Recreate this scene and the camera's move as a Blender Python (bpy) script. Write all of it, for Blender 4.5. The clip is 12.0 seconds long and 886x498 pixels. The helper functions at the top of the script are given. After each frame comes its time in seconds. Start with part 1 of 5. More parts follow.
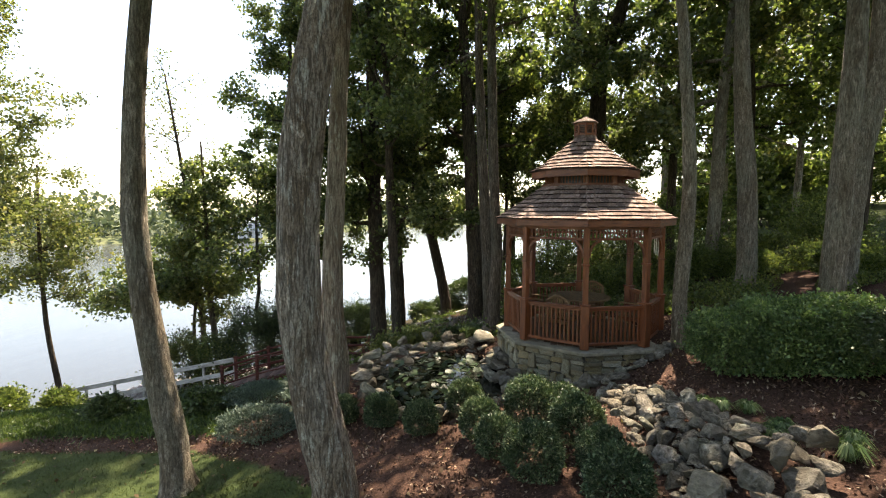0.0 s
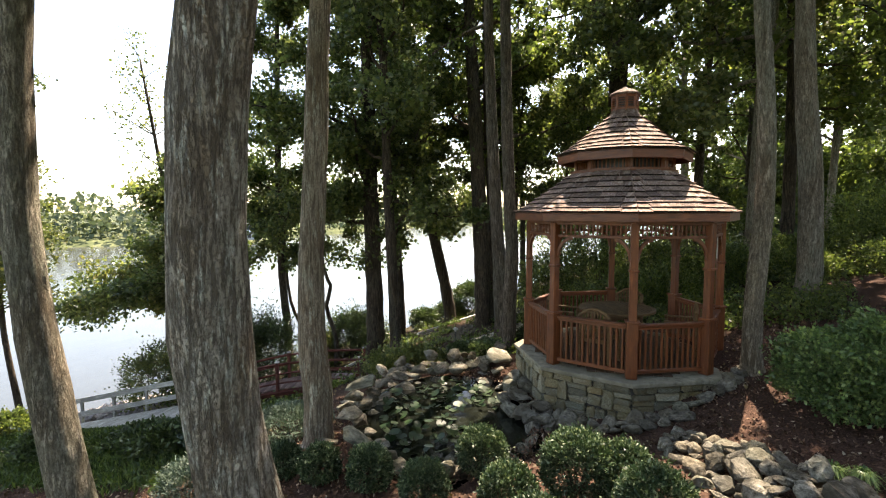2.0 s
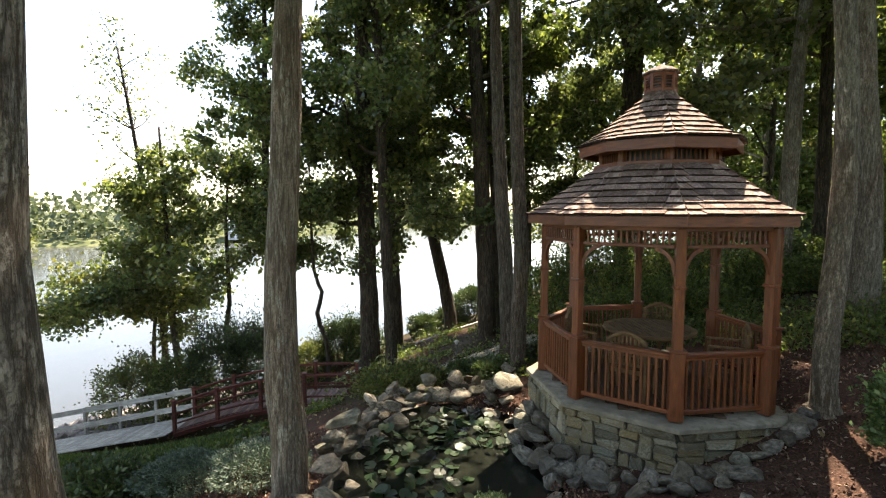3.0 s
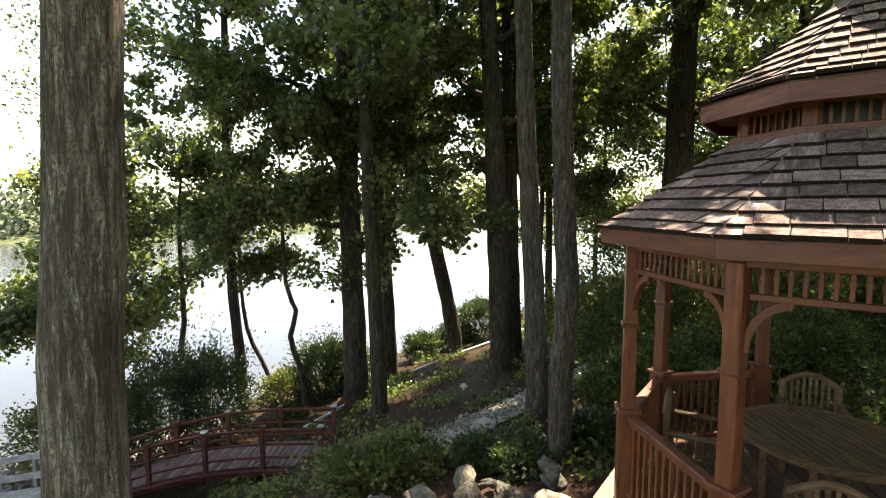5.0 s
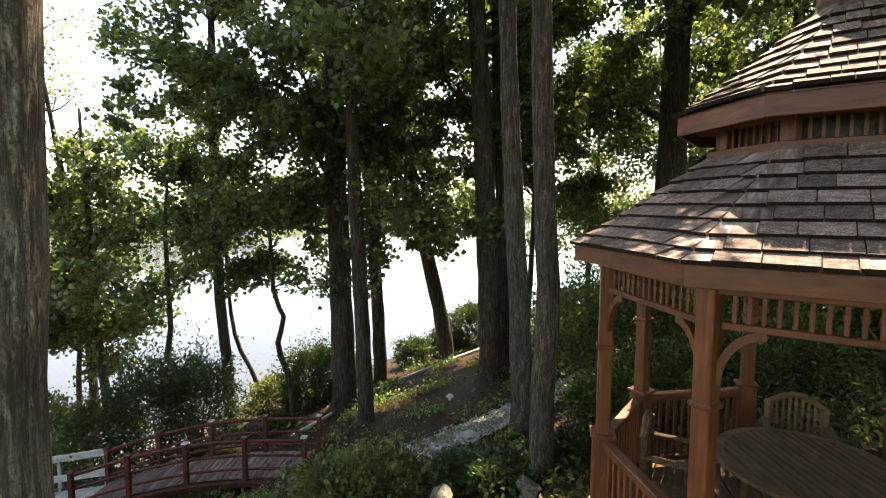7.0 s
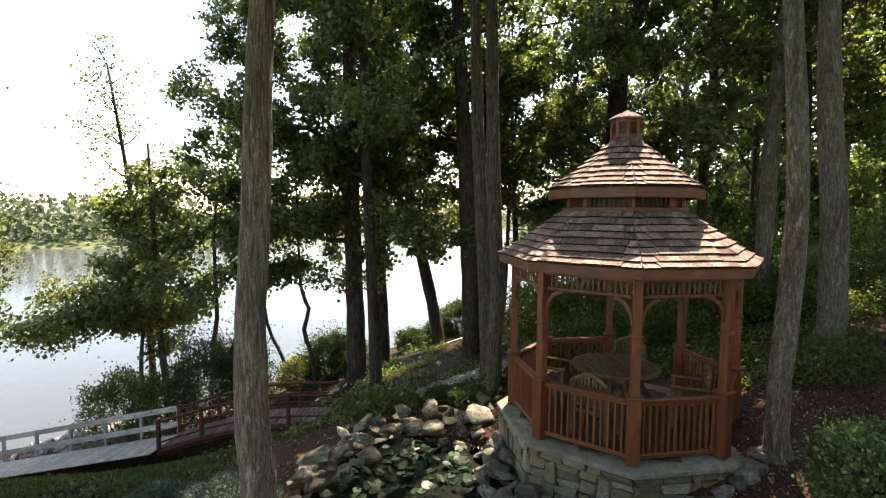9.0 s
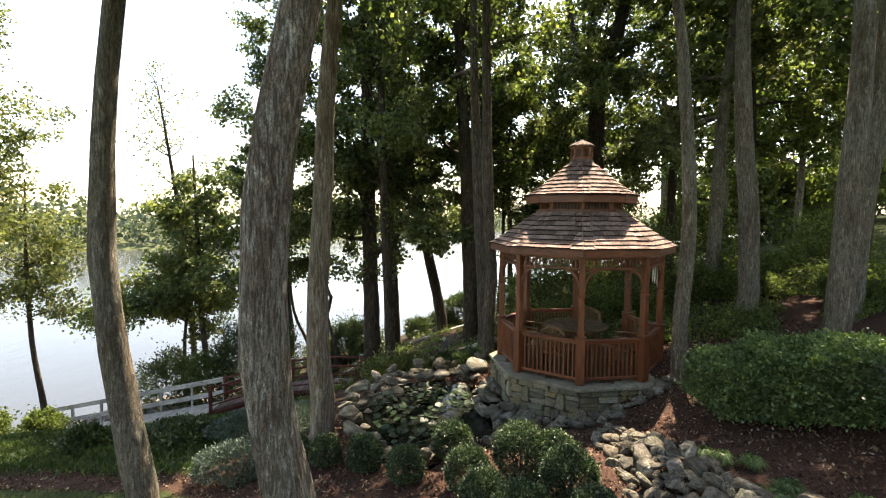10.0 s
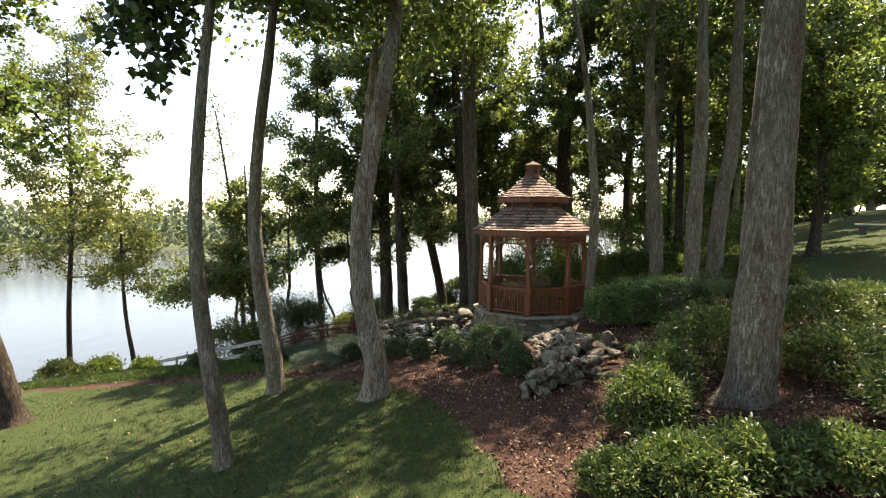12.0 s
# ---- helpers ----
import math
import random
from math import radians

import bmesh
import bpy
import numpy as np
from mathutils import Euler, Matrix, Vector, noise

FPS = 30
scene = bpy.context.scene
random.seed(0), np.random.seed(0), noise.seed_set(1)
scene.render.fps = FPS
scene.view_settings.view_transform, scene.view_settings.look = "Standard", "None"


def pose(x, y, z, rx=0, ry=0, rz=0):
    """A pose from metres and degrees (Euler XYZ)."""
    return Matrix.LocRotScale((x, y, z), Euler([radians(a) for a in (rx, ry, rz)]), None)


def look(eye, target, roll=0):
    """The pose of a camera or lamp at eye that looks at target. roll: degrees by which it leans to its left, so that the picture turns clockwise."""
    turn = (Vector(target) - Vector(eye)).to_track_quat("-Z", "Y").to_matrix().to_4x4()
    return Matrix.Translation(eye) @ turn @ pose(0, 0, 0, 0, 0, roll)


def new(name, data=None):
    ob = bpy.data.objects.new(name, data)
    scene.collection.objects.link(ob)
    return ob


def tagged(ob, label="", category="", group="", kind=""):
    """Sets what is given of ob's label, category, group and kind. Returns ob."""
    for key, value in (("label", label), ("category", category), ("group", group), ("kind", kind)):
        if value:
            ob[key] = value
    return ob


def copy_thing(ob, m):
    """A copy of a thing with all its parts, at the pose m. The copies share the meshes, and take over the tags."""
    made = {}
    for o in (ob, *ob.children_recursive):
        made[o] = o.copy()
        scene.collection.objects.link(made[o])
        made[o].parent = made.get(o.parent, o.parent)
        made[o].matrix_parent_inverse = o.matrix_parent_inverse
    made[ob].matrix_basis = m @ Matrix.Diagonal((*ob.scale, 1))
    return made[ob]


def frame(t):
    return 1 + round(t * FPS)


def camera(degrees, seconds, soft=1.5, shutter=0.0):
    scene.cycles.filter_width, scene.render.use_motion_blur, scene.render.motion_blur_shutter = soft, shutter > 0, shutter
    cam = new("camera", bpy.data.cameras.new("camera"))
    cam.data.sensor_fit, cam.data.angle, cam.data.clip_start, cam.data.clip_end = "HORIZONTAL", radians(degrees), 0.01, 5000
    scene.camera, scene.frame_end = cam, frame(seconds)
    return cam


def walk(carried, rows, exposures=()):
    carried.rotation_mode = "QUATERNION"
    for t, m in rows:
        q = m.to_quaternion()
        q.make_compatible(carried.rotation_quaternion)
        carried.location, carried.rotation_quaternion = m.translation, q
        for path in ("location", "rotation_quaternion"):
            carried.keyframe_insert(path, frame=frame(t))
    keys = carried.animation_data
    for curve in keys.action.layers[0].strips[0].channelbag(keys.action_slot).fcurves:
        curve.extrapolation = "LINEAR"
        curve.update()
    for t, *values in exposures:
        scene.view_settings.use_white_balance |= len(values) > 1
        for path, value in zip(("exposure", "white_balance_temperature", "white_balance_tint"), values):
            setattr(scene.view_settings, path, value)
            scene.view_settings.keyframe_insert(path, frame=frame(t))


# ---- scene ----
cam = camera(84.0, 12.0, soft=1.1)
# seconds, x, y, z, yaw, pitch, roll
PATH = [
    (0.0, 0.000, -0.000, 2.750, 0.01, -4.58, 0.12),
    (1.0, -0.019, 1.040, 2.627, 0.22, -4.37, -0.14),
    (2.0, -0.100, 2.069, 2.594, 0.16, -4.43, -0.09),
    (2.5, -0.116, 2.706, 2.601, 0.16, -4.42, -0.04),
    (3.0, -0.089, 3.536, 2.623, 0.23, -4.48, 0.00),
    (3.2, -0.102, 3.867, 2.630, 0.07, -4.43, 0.00),
    (4.8, -0.121, 6.830, 2.738, 0.57, -5.01, 0.16),
    (5.0, -0.124, 7.122, 2.749, 0.48, -5.02, 0.12),
    (5.5, -0.070, 7.769, 2.757, 0.44, -5.11, 0.09),
    (6.0, 0.038, 8.053, 2.771, 0.30, -5.25, 0.20),
    (6.5, 0.108, 7.838, 2.804, 0.18, -5.19, 0.21),
    (7.0, 0.164, 7.340, 2.872, 0.42, -4.90, 0.19),
    (7.2, 0.194, 7.123, 2.901, 0.60, -4.83, 0.18),
    (9.0, 0.319, 3.402, 3.218, -0.11, -4.21, 0.39),
    (9.5, 0.251, 1.978, 3.183, -0.05, -3.91, 0.39),
    (10.0, 0.191, 0.419, 3.154, 0.01, -3.82, 0.39),
    (10.5, 0.198, -1.025, 3.099, 0.06, -3.84, 0.24),
    (11.0, 0.200, -2.498, 3.064, 0.17, -3.81, 0.15),
    (11.5, 0.251, -3.876, 3.033, 0.19, -3.69, 0.21),
    (12.0, 0.295, -5.150, 2.987, 0.23, -3.76, 0.30),
]
walk(cam, [(t, pose(x, y, z, 90 + pitch, 0, yaw) @ pose(0, 0, 0, 0, 0, roll)) for t, x, y, z, yaw, pitch, roll in PATH],
     exposures=[(0.0, 1.98, 7900, 17), (1.5, 2.1, 7900, 17), (3.0, 2.17, 7900, 17), (6.3, 2.34, 7900, 17), (7.2, 2.25, 7900, 17), (9.0, 2.04, 7900, 17), (10.5, 2.06, 7900, 17), (11.2, 2.05, 7900, 17), (12.0, 1.88, 7900, 17)])

# ---- world, sun and exposure ----
SUN_AZ, SUN_EL = radians(25), radians(58)   # clockwise from +y, above the horizon
world = bpy.data.worlds.new("sky_world")
scene.world = world
world.use_nodes = True
wn = world.node_tree.nodes
sky = wn.new("ShaderNodeTexSky")
sky.sky_type = "NISHITA"
sky.sun_disc = False
sky.sun_elevation, sky.sun_rotation = SUN_EL, SUN_AZ
sky.air_density, sky.dust_density, sky.ozone_density = 1.0, 0.8, 1.0
world.node_tree.links.new(sky.outputs[0], wn["Background"].inputs[0])
wn["Background"].inputs[1].default_value = 0.15
sun = new("sun", bpy.data.lights.new("sun", "SUN"))
sun.data.energy, sun.data.angle, sun.data.color = 5.0, radians(0.6), (1.0, 0.95, 0.86)
sun_dir = Vector((math.sin(SUN_AZ) * math.cos(SUN_EL), math.cos(SUN_AZ) * math.cos(SUN_EL), math.sin(SUN_EL)))
sun.matrix_world = look((0, 0, 40), Vector((0, 0, 40)) - sun_dir)

# ---- materials ----
def nodes_of(name):
    m = bpy.data.materials.new(name)
    m.use_nodes = True
    nt = m.node_tree
    return m, nt, nt.nodes, nt.links, nt.nodes["Principled BSDF"]


def ramp(nt, source, stops):
    r = nt.nodes.new("ShaderNodeValToRGB")
    while len(r.color_ramp.elements) < len(stops):
        r.color_ramp.elements.new(0.5)
    for e, (p, c) in zip(r.color_ramp.elements, stops):
        e.position, e.color = p, (*c, 1)
    nt.links.new(source, r.inputs[0])
    return r.outputs[0]


def noise_of(nt, vec, scale, detail=4.0, rough=0.6):
    n = nt.nodes.new("ShaderNodeTexNoise")
    n.inputs["Scale"].default_value, n.inputs["Detail"].default_value, n.inputs["Roughness"].default_value = scale, detail, rough
    nt.links.new(vec, n.inputs["Vector"])
    return n.outputs["Fac"]


def mixed(nt, fac, a, b, mode="MIX"):
    m = nt.nodes.new("ShaderNodeMix")
    m.data_type, m.blend_type = "RGBA", mode
    for key, v in ((0, fac), (6, a), (7, b)):
        if isinstance(v, (int, float)):
            m.inputs[key].default_value = v
        elif isinstance(v, tuple):
            m.inputs[key].default_value = (*v, 1)
        else:
            nt.links.new(v, m.inputs[key])
    return m.outputs[2]


def coords(nt, stretch=(1, 1, 1), jitter=True, kind="Object"):
    tc = nt.nodes.new("ShaderNodeTexCoord")
    mp = nt.nodes.new("ShaderNodeMapping")
    mp.inputs["Scale"].default_value = stretch
    nt.links.new(tc.outputs[kind], mp.inputs["Vector"])
    if jitter:
        oi = nt.nodes.new("ShaderNodeObjectInfo")
        mul = nt.nodes.new("ShaderNodeMath")
        mul.operation = "MULTIPLY"
        mul.inputs[1].default_value = 37.0
        nt.links.new(oi.outputs["Random"], mul.inputs[0])
        nt.links.new(mul.outputs[0], mp.inputs["Location"])
    return mp.outputs[0]


def bumped(nt, bsdf, height, strength, distance):
    b = nt.nodes.new("ShaderNodeBump")
    b.inputs["Strength"].default_value, b.inputs["Distance"].default_value = strength, distance
    nt.links.new(height, b.inputs["Height"])
    nt.links.new(b.outputs[0], bsdf.inputs["Normal"])


def surface(name, dark, mid, light, scale=8.0, rough=0.8, bump=0.4, depth=0.01, stretch=(1, 1, 1), vary=0.25, stain=None, metal=0.0, tints=None):
    """A worn surface: a fine grain, a broad stain and a change from object to object."""
    m, nt, ns, ln, p = nodes_of(name)
    v = coords(nt, stretch)
    fine = noise_of(nt, v, scale, 6, 0.65)
    broad = noise_of(nt, coords(nt), scale * 0.17, 3, 0.55)
    c = ramp(nt, fine, [(0.32, dark), (0.5, mid), (0.7, light)])
    c = mixed(nt, ramp(nt, broad, [(0.42, (0, 0, 0)), (0.62, (0.7, 0.7, 0.7))]), c, stain or tuple(x * 0.62 for x in mid))
    oi = ns.new("ShaderNodeObjectInfo")
    c = mixed(nt, 1.0, c, ramp(nt, oi.outputs["Random"], tints or [(0, (1 - vary,) * 3), (1, (1 + vary * 0.6,) * 3)]), "MULTIPLY")
    ln.new(c, p.inputs["Base Color"])
    p.inputs["Roughness"].default_value, p.inputs["Metallic"].default_value = rough, metal
    if rough > 0.58:
        p.inputs["Specular IOR Level"].default_value = 0.2
    bumped(nt, p, fine, bump, depth)
    return m


def bark(name, dark, mid, light, fineness=30.0, stretch=0.12, lichen=(0.14, 0.16, 0.14), patch=0.5, furrow=1.0):
    """Bark: upright ridges parted by dark furrows and short cross cracks, broad stains and pale lichen streaks."""
    m, nt, ns, ln, p = nodes_of(name)
    ridges = noise_of(nt, coords(nt, (1, 1, stretch)), fineness, 7, 0.72)
    ridge = ramp(nt, ridges, [(0.42, (0, 0, 0)), (0.48, (0.6, 0.6, 0.6)), (0.53, (1, 1, 1))])
    cross = noise_of(nt, coords(nt, (1, 1, 0.75)), fineness * 1.5, 5, 0.7)
    cross = ramp(nt, cross, [(0.38, (0.35, 0.35, 0.35)), (0.5, (1, 1, 1))])
    plate = mixed(nt, 1.0, ridge, cross, "MULTIPLY")
    fine = noise_of(nt, coords(nt, (1, 1, 0.3)), 70, 7, 0.8)
    c = ramp(nt, fine, [(0.36, tuple(x * 0.6 for x in mid)), (0.5, mid), (0.63, light)])
    c = mixed(nt, ramp(nt, noise_of(nt, coords(nt, (1, 1, 0.35)), 1.6, 6, 0.7), [(0.45, (0, 0, 0)), (0.57, (patch,) * 3)]), c, lichen)
    c = mixed(nt, ramp(nt, noise_of(nt, coords(nt, (1, 1, 0.3)), 2.6, 6, 0.7), [(0.5, (0, 0, 0)), (0.62, (0.7, 0.7, 0.7))]), c, tuple(x * q for x, q in zip(mid, (0.5, 0.44, 0.37))))
    streaks = noise_of(nt, coords(nt, (1, 1, 0.22)), 13, 7, 0.8)
    c = mixed(nt, ramp(nt, streaks, [(0.53, (0, 0, 0)), (0.6, (0.8, 0.8, 0.8))]), c, tuple(min(x * 1.25, 0.62) for x in light))
    c = mixed(nt, mixed(nt, furrow, (1, 1, 1), plate), tuple(0.8 * a + 0.1 * b for a, b in zip(dark, mid)), c)
    ln.new(c, p.inputs["Base Color"])
    p.inputs["Roughness"].default_value = 0.92
    p.inputs["Specular IOR Level"].default_value = 0.2
    bumped(nt, p, mixed(nt, 0.3, plate, fine), 1.0, 0.03)
    return m


def leaf(name, stops, shine=0.4, through_light=0.35, gloss=0.5):
    """Leaves: each leaf its own tint, light shining through."""
    m, nt, ns, ln, p = nodes_of(name)
    g = ns.new("ShaderNodeNewGeometry")
    c = ramp(nt, g.outputs["Random Per Island"], stops)
    broad = noise_of(nt, coords(nt, jitter=False, kind="Object"), 0.6, 3)
    c = mixed(nt, 1.0, c, ramp(nt, broad, [(0.35, (0.7, 0.75, 0.7)), (0.65, (1.2, 1.15, 1.0))]), "MULTIPLY")
    ln.new(c, p.inputs["Base Color"])
    p.inputs["Roughness"].default_value = shine
    p.inputs["Specular IOR Level"].default_value = gloss
    tr = ns.new("ShaderNodeBsdfTranslucent")
    ln.new(mixed(nt, 1.0, c, (1.32, 1.36, 0.86), "MULTIPLY"), tr.inputs["Color"])
    mx = ns.new("ShaderNodeMixShader")
    mx.inputs[0].default_value = through_light
    ln.new(p.outputs[0], mx.inputs[1])
    ln.new(tr.outputs[0], mx.inputs[2])
    ln.new(mx.outputs[0], ns["Material Output"].inputs["Surface"])
    return m


RED_WOOD = surface("stained_cedar", (0.07, 0.018, 0.0058), (0.165, 0.045, 0.0124), (0.26, 0.083, 0.024), 26, 0.45, 0.3, 0.004, (1, 1, 0.12), 0.18, (0.16, 0.05, 0.018))
RED_WOOD_FLAT = surface("stained_cedar_rail", (0.07, 0.018, 0.0058), (0.17, 0.0465, 0.013), (0.27, 0.085, 0.0255), 26, 0.45, 0.3, 0.004, (0.15, 1, 1), 0.18, (0.17, 0.052, 0.019))
SHINGLE = surface("cedar_shingle", (0.095, 0.057, 0.041), (0.27, 0.188, 0.149), (0.56, 0.48, 0.42), 24, 0.85, 0.9, 0.008, (1, 0.05, 1), 0.5, (0.115, 0.062, 0.044))
# Weathered butt ends, with the shade between courses put into their colour.
SHINGLE_END_SHADED = surface("dark_shaded_shingle_end", (0.012, 0.008, 0.006), (0.028, 0.019, 0.014), (0.05, 0.034, 0.025), 30, 0.95, 0.4, 0.004)
DECK_WOOD = surface("brown_deck_wood", (0.05, 0.028, 0.016), (0.1, 0.06, 0.036), (0.16, 0.1, 0.065), 22, 0.6, 0.3, 0.004, (0.12, 1, 1), 0.3)
BRIDGE_WOOD = surface("red_brown_stained_wood", (0.06, 0.02, 0.014), (0.12, 0.038, 0.026), (0.19, 0.07, 0.05), 20, 0.6, 0.3, 0.004, (0.2, 1, 1), 0.2)
BRIDGE_DECK = surface("weathered_bridge_deck", (0.1, 0.058, 0.048), (0.19, 0.12, 0.1), (0.3, 0.21, 0.18), 20, 0.75, 0.3, 0.004, (1, 0.15, 1), 0.3)
GREY_WOOD = surface("weathered_grey_wood", (0.28, 0.26, 0.215), (0.45, 0.425, 0.36), (0.6, 0.575, 0.505), 24, 0.8, 0.3, 0.004, (0.1, 1, 1), 0.15)
TEAK = surface("aged_teak", (0.095, 0.052, 0.025), (0.19, 0.112, 0.052), (0.28, 0.18, 0.09), 24, 0.65, 0.25, 0.003, (0.15, 1, 1), 0.2)
TABLE_WOOD = surface("dark_aged_teak", (0.075, 0.043, 0.018), (0.155, 0.092, 0.04), (0.23, 0.145, 0.068), 24, 0.65, 0.25, 0.003, (0.15, 1, 1), 0.2)
STONE_CUT = surface("cut_fieldstone", (0.1, 0.095, 0.073), (0.235, 0.226, 0.178), (0.37, 0.355, 0.29), 9, 0.92, 0.9, 0.02, tints=[(0, (0.5, 0.5, 0.46)), (0.25, (0.95, 0.9, 0.78)), (0.45, (1.2, 1.02, 0.7)), (0.65, (0.75, 0.78, 0.74)), (0.85, (1.05, 1.0, 0.9)), (1, (1.45, 1.4, 1.28))], stain=(0.19, 0.155, 0.095))
SLAB = surface("flagstone_slab", (0.12, 0.108, 0.076), (0.23, 0.208, 0.15), (0.33, 0.302, 0.225), 7, 0.85, 0.5, 0.008, vary=0.2)
MORTAR = surface("dark_joint", (0.04, 0.036, 0.03), (0.075, 0.07, 0.06), (0.11, 0.1, 0.09), 14, 0.95, 0.5, 0.01)
ROCK = surface("garden_rock", (0.043, 0.04, 0.033), (0.19, 0.178, 0.151), (0.38, 0.358, 0.312), 5.0, 0.92, 1.0, 0.05, tints=[(0, (0.5, 0.48, 0.44)), (0.3, (1.0, 0.92, 0.78)), (0.45, (0.7, 0.7, 0.66)), (0.7, (1.05, 1.0, 0.9)), (0.85, (0.8, 0.84, 0.72)), (1, (1.35, 1.31, 1.23))], stain=(0.11, 0.098, 0.075))
DARK_METAL_AND_HOLLOW = surface("dark_metal_and_hollow", (0.03, 0.03, 0.03), (0.06, 0.06, 0.06), (0.1, 0.1, 0.1), 20, 0.5, 0.1, 0.002)
BARK_GREY = bark("furrowed_grey_bark", (0.048, 0.036, 0.026), (0.385, 0.3, 0.22), (0.6, 0.515, 0.42), 36, 0.17, (0.39, 0.355, 0.295), 0.7, 0.85)
BARK_SMOOTH = bark("mottled_grey_bark", (0.05, 0.039, 0.027), (0.26, 0.213, 0.152), (0.42, 0.365, 0.28), 34, 0.2, (0.28, 0.275, 0.205), 0.75, 0.7)
BARK_BROWN = bark("stringy_brown_bark", (0.06, 0.041, 0.028), (0.42, 0.325, 0.235), (0.58, 0.475, 0.365), 34, 0.08, (0.24, 0.22, 0.15), 0.5, 0.8)
# Darker bark for trunks behind the gazebo, their shade put into the colour.
BARK_SHADE = bark("shaded_grey_brown_bark", (0.03, 0.022, 0.016), (0.145, 0.112, 0.082), (0.24, 0.195, 0.15), 28, 0.14, (0.13, 0.13, 0.098), 0.6, 0.8)
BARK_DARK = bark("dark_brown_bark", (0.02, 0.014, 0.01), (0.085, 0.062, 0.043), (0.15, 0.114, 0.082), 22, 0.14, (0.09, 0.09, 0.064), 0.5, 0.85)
LEAF_WOOD = leaf("woodland_leaf", [(0, (0.044, 0.066, 0.024)), (0.5, (0.09, 0.13, 0.043)), (0.85, (0.145, 0.188, 0.062)), (1, (0.21, 0.24, 0.088))], 0.4, 0.58)
LEAF_MID = leaf("lake_side_leaf", [(0, (0.05, 0.075, 0.032)), (0.5, (0.105, 0.142, 0.06)), (0.85, (0.165, 0.2, 0.083)), (1, (0.24, 0.25, 0.112))], 0.36, 0.55)
LEAF_BRIGHT = leaf("sunlit_leaf", [(0, (0.065, 0.085, 0.035)), (0.5, (0.125, 0.15, 0.058)), (0.9, (0.195, 0.21, 0.084)), (1, (0.29, 0.26, 0.12))], 0.42, 0.5)
LEAF_DARK = leaf("dark_evergreen_leaf", [(0, (0.026, 0.045, 0.018)), (0.6, (0.055, 0.09, 0.034)), (1, (0.11, 0.15, 0.06))], 0.45, 0.28)
LEAF_BOX = leaf("boxwood_leaf", [(0, (0.024, 0.048, 0.022)), (0.55, (0.048, 0.088, 0.042)), (0.85, (0.13, 0.18, 0.105)), (1, (0.32, 0.36, 0.25))], 0.5, 0.15, 0.3)
LEAF_HEDGE = leaf("hedge_leaf", [(0, (0.0512, 0.0947, 0.0358)), (0.6, (0.105, 0.1792, 0.064)), (1, (0.2432, 0.32, 0.128))], 0.42, 0.3, 0.4)
LEAF_RHODO = leaf("rhododendron_leaf", [(0, (0.034, 0.06, 0.021)), (0.55, (0.08, 0.125, 0.043)), (0.9, (0.165, 0.205, 0.066)), (1, (0.25, 0.265, 0.095))], 0.42, 0.3, 0.4)
LEAF_BLUE = leaf("juniper_needle", [(0, (0.034, 0.062, 0.044)), (0.6, (0.076, 0.118, 0.088)), (1, (0.15, 0.2, 0.155))], 0.6, 0.1)
LEAF_GRASS = leaf("grass_blade", [(0, (0.026, 0.042, 0.011)), (0.6, (0.048, 0.07, 0.019)), (1, (0.098, 0.108, 0.038))], 0.6, 0.3, 0.3)
LEAF_LIME = leaf("lime_groundcover", [(0, (0.024, 0.046, 0.011)), (0.6, (0.05, 0.088, 0.02)), (1, (0.11, 0.15, 0.04))], 0.6, 0.35)
LEAF_PAD = leaf("lily_pad", [(0, (0.007, 0.019, 0.006)), (0.6, (0.016, 0.038, 0.011)), (1, (0.06, 0.1, 0.036))], 0.45, 0.05, 0.3)
LEAF_HOSTA = leaf("strap_leaf", [(0, (0.06, 0.12, 0.03)), (0.6, (0.1, 0.18, 0.05)), (1, (0.3, 0.36, 0.2))], 0.4, 0.3)
# Far leaves with haze put into their colour: a paler, greyer green.
LEAF_FAR_HAZED = leaf("hazed_far_leaf", [(0, (0.07, 0.095, 0.064)), (0.6, (0.1, 0.13, 0.088)), (1, (0.155, 0.18, 0.12))], 0.9, 0.25)
CHIP = leaf("bark_chip", [(0, (0.036, 0.018, 0.012)), (0.5, (0.1, 0.053, 0.037)), (0.85, (0.19, 0.115, 0.083)), (1, (0.42, 0.33, 0.26))], 0.85, 0.0, 0.2)
LITTER = leaf("fallen_leaf", [(0, (0.05, 0.028, 0.013)), (0.6, (0.1, 0.062, 0.029)), (0.93, (0.2, 0.14, 0.065)), (1, (0.38, 0.32, 0.19))], 0.8, 0.1)

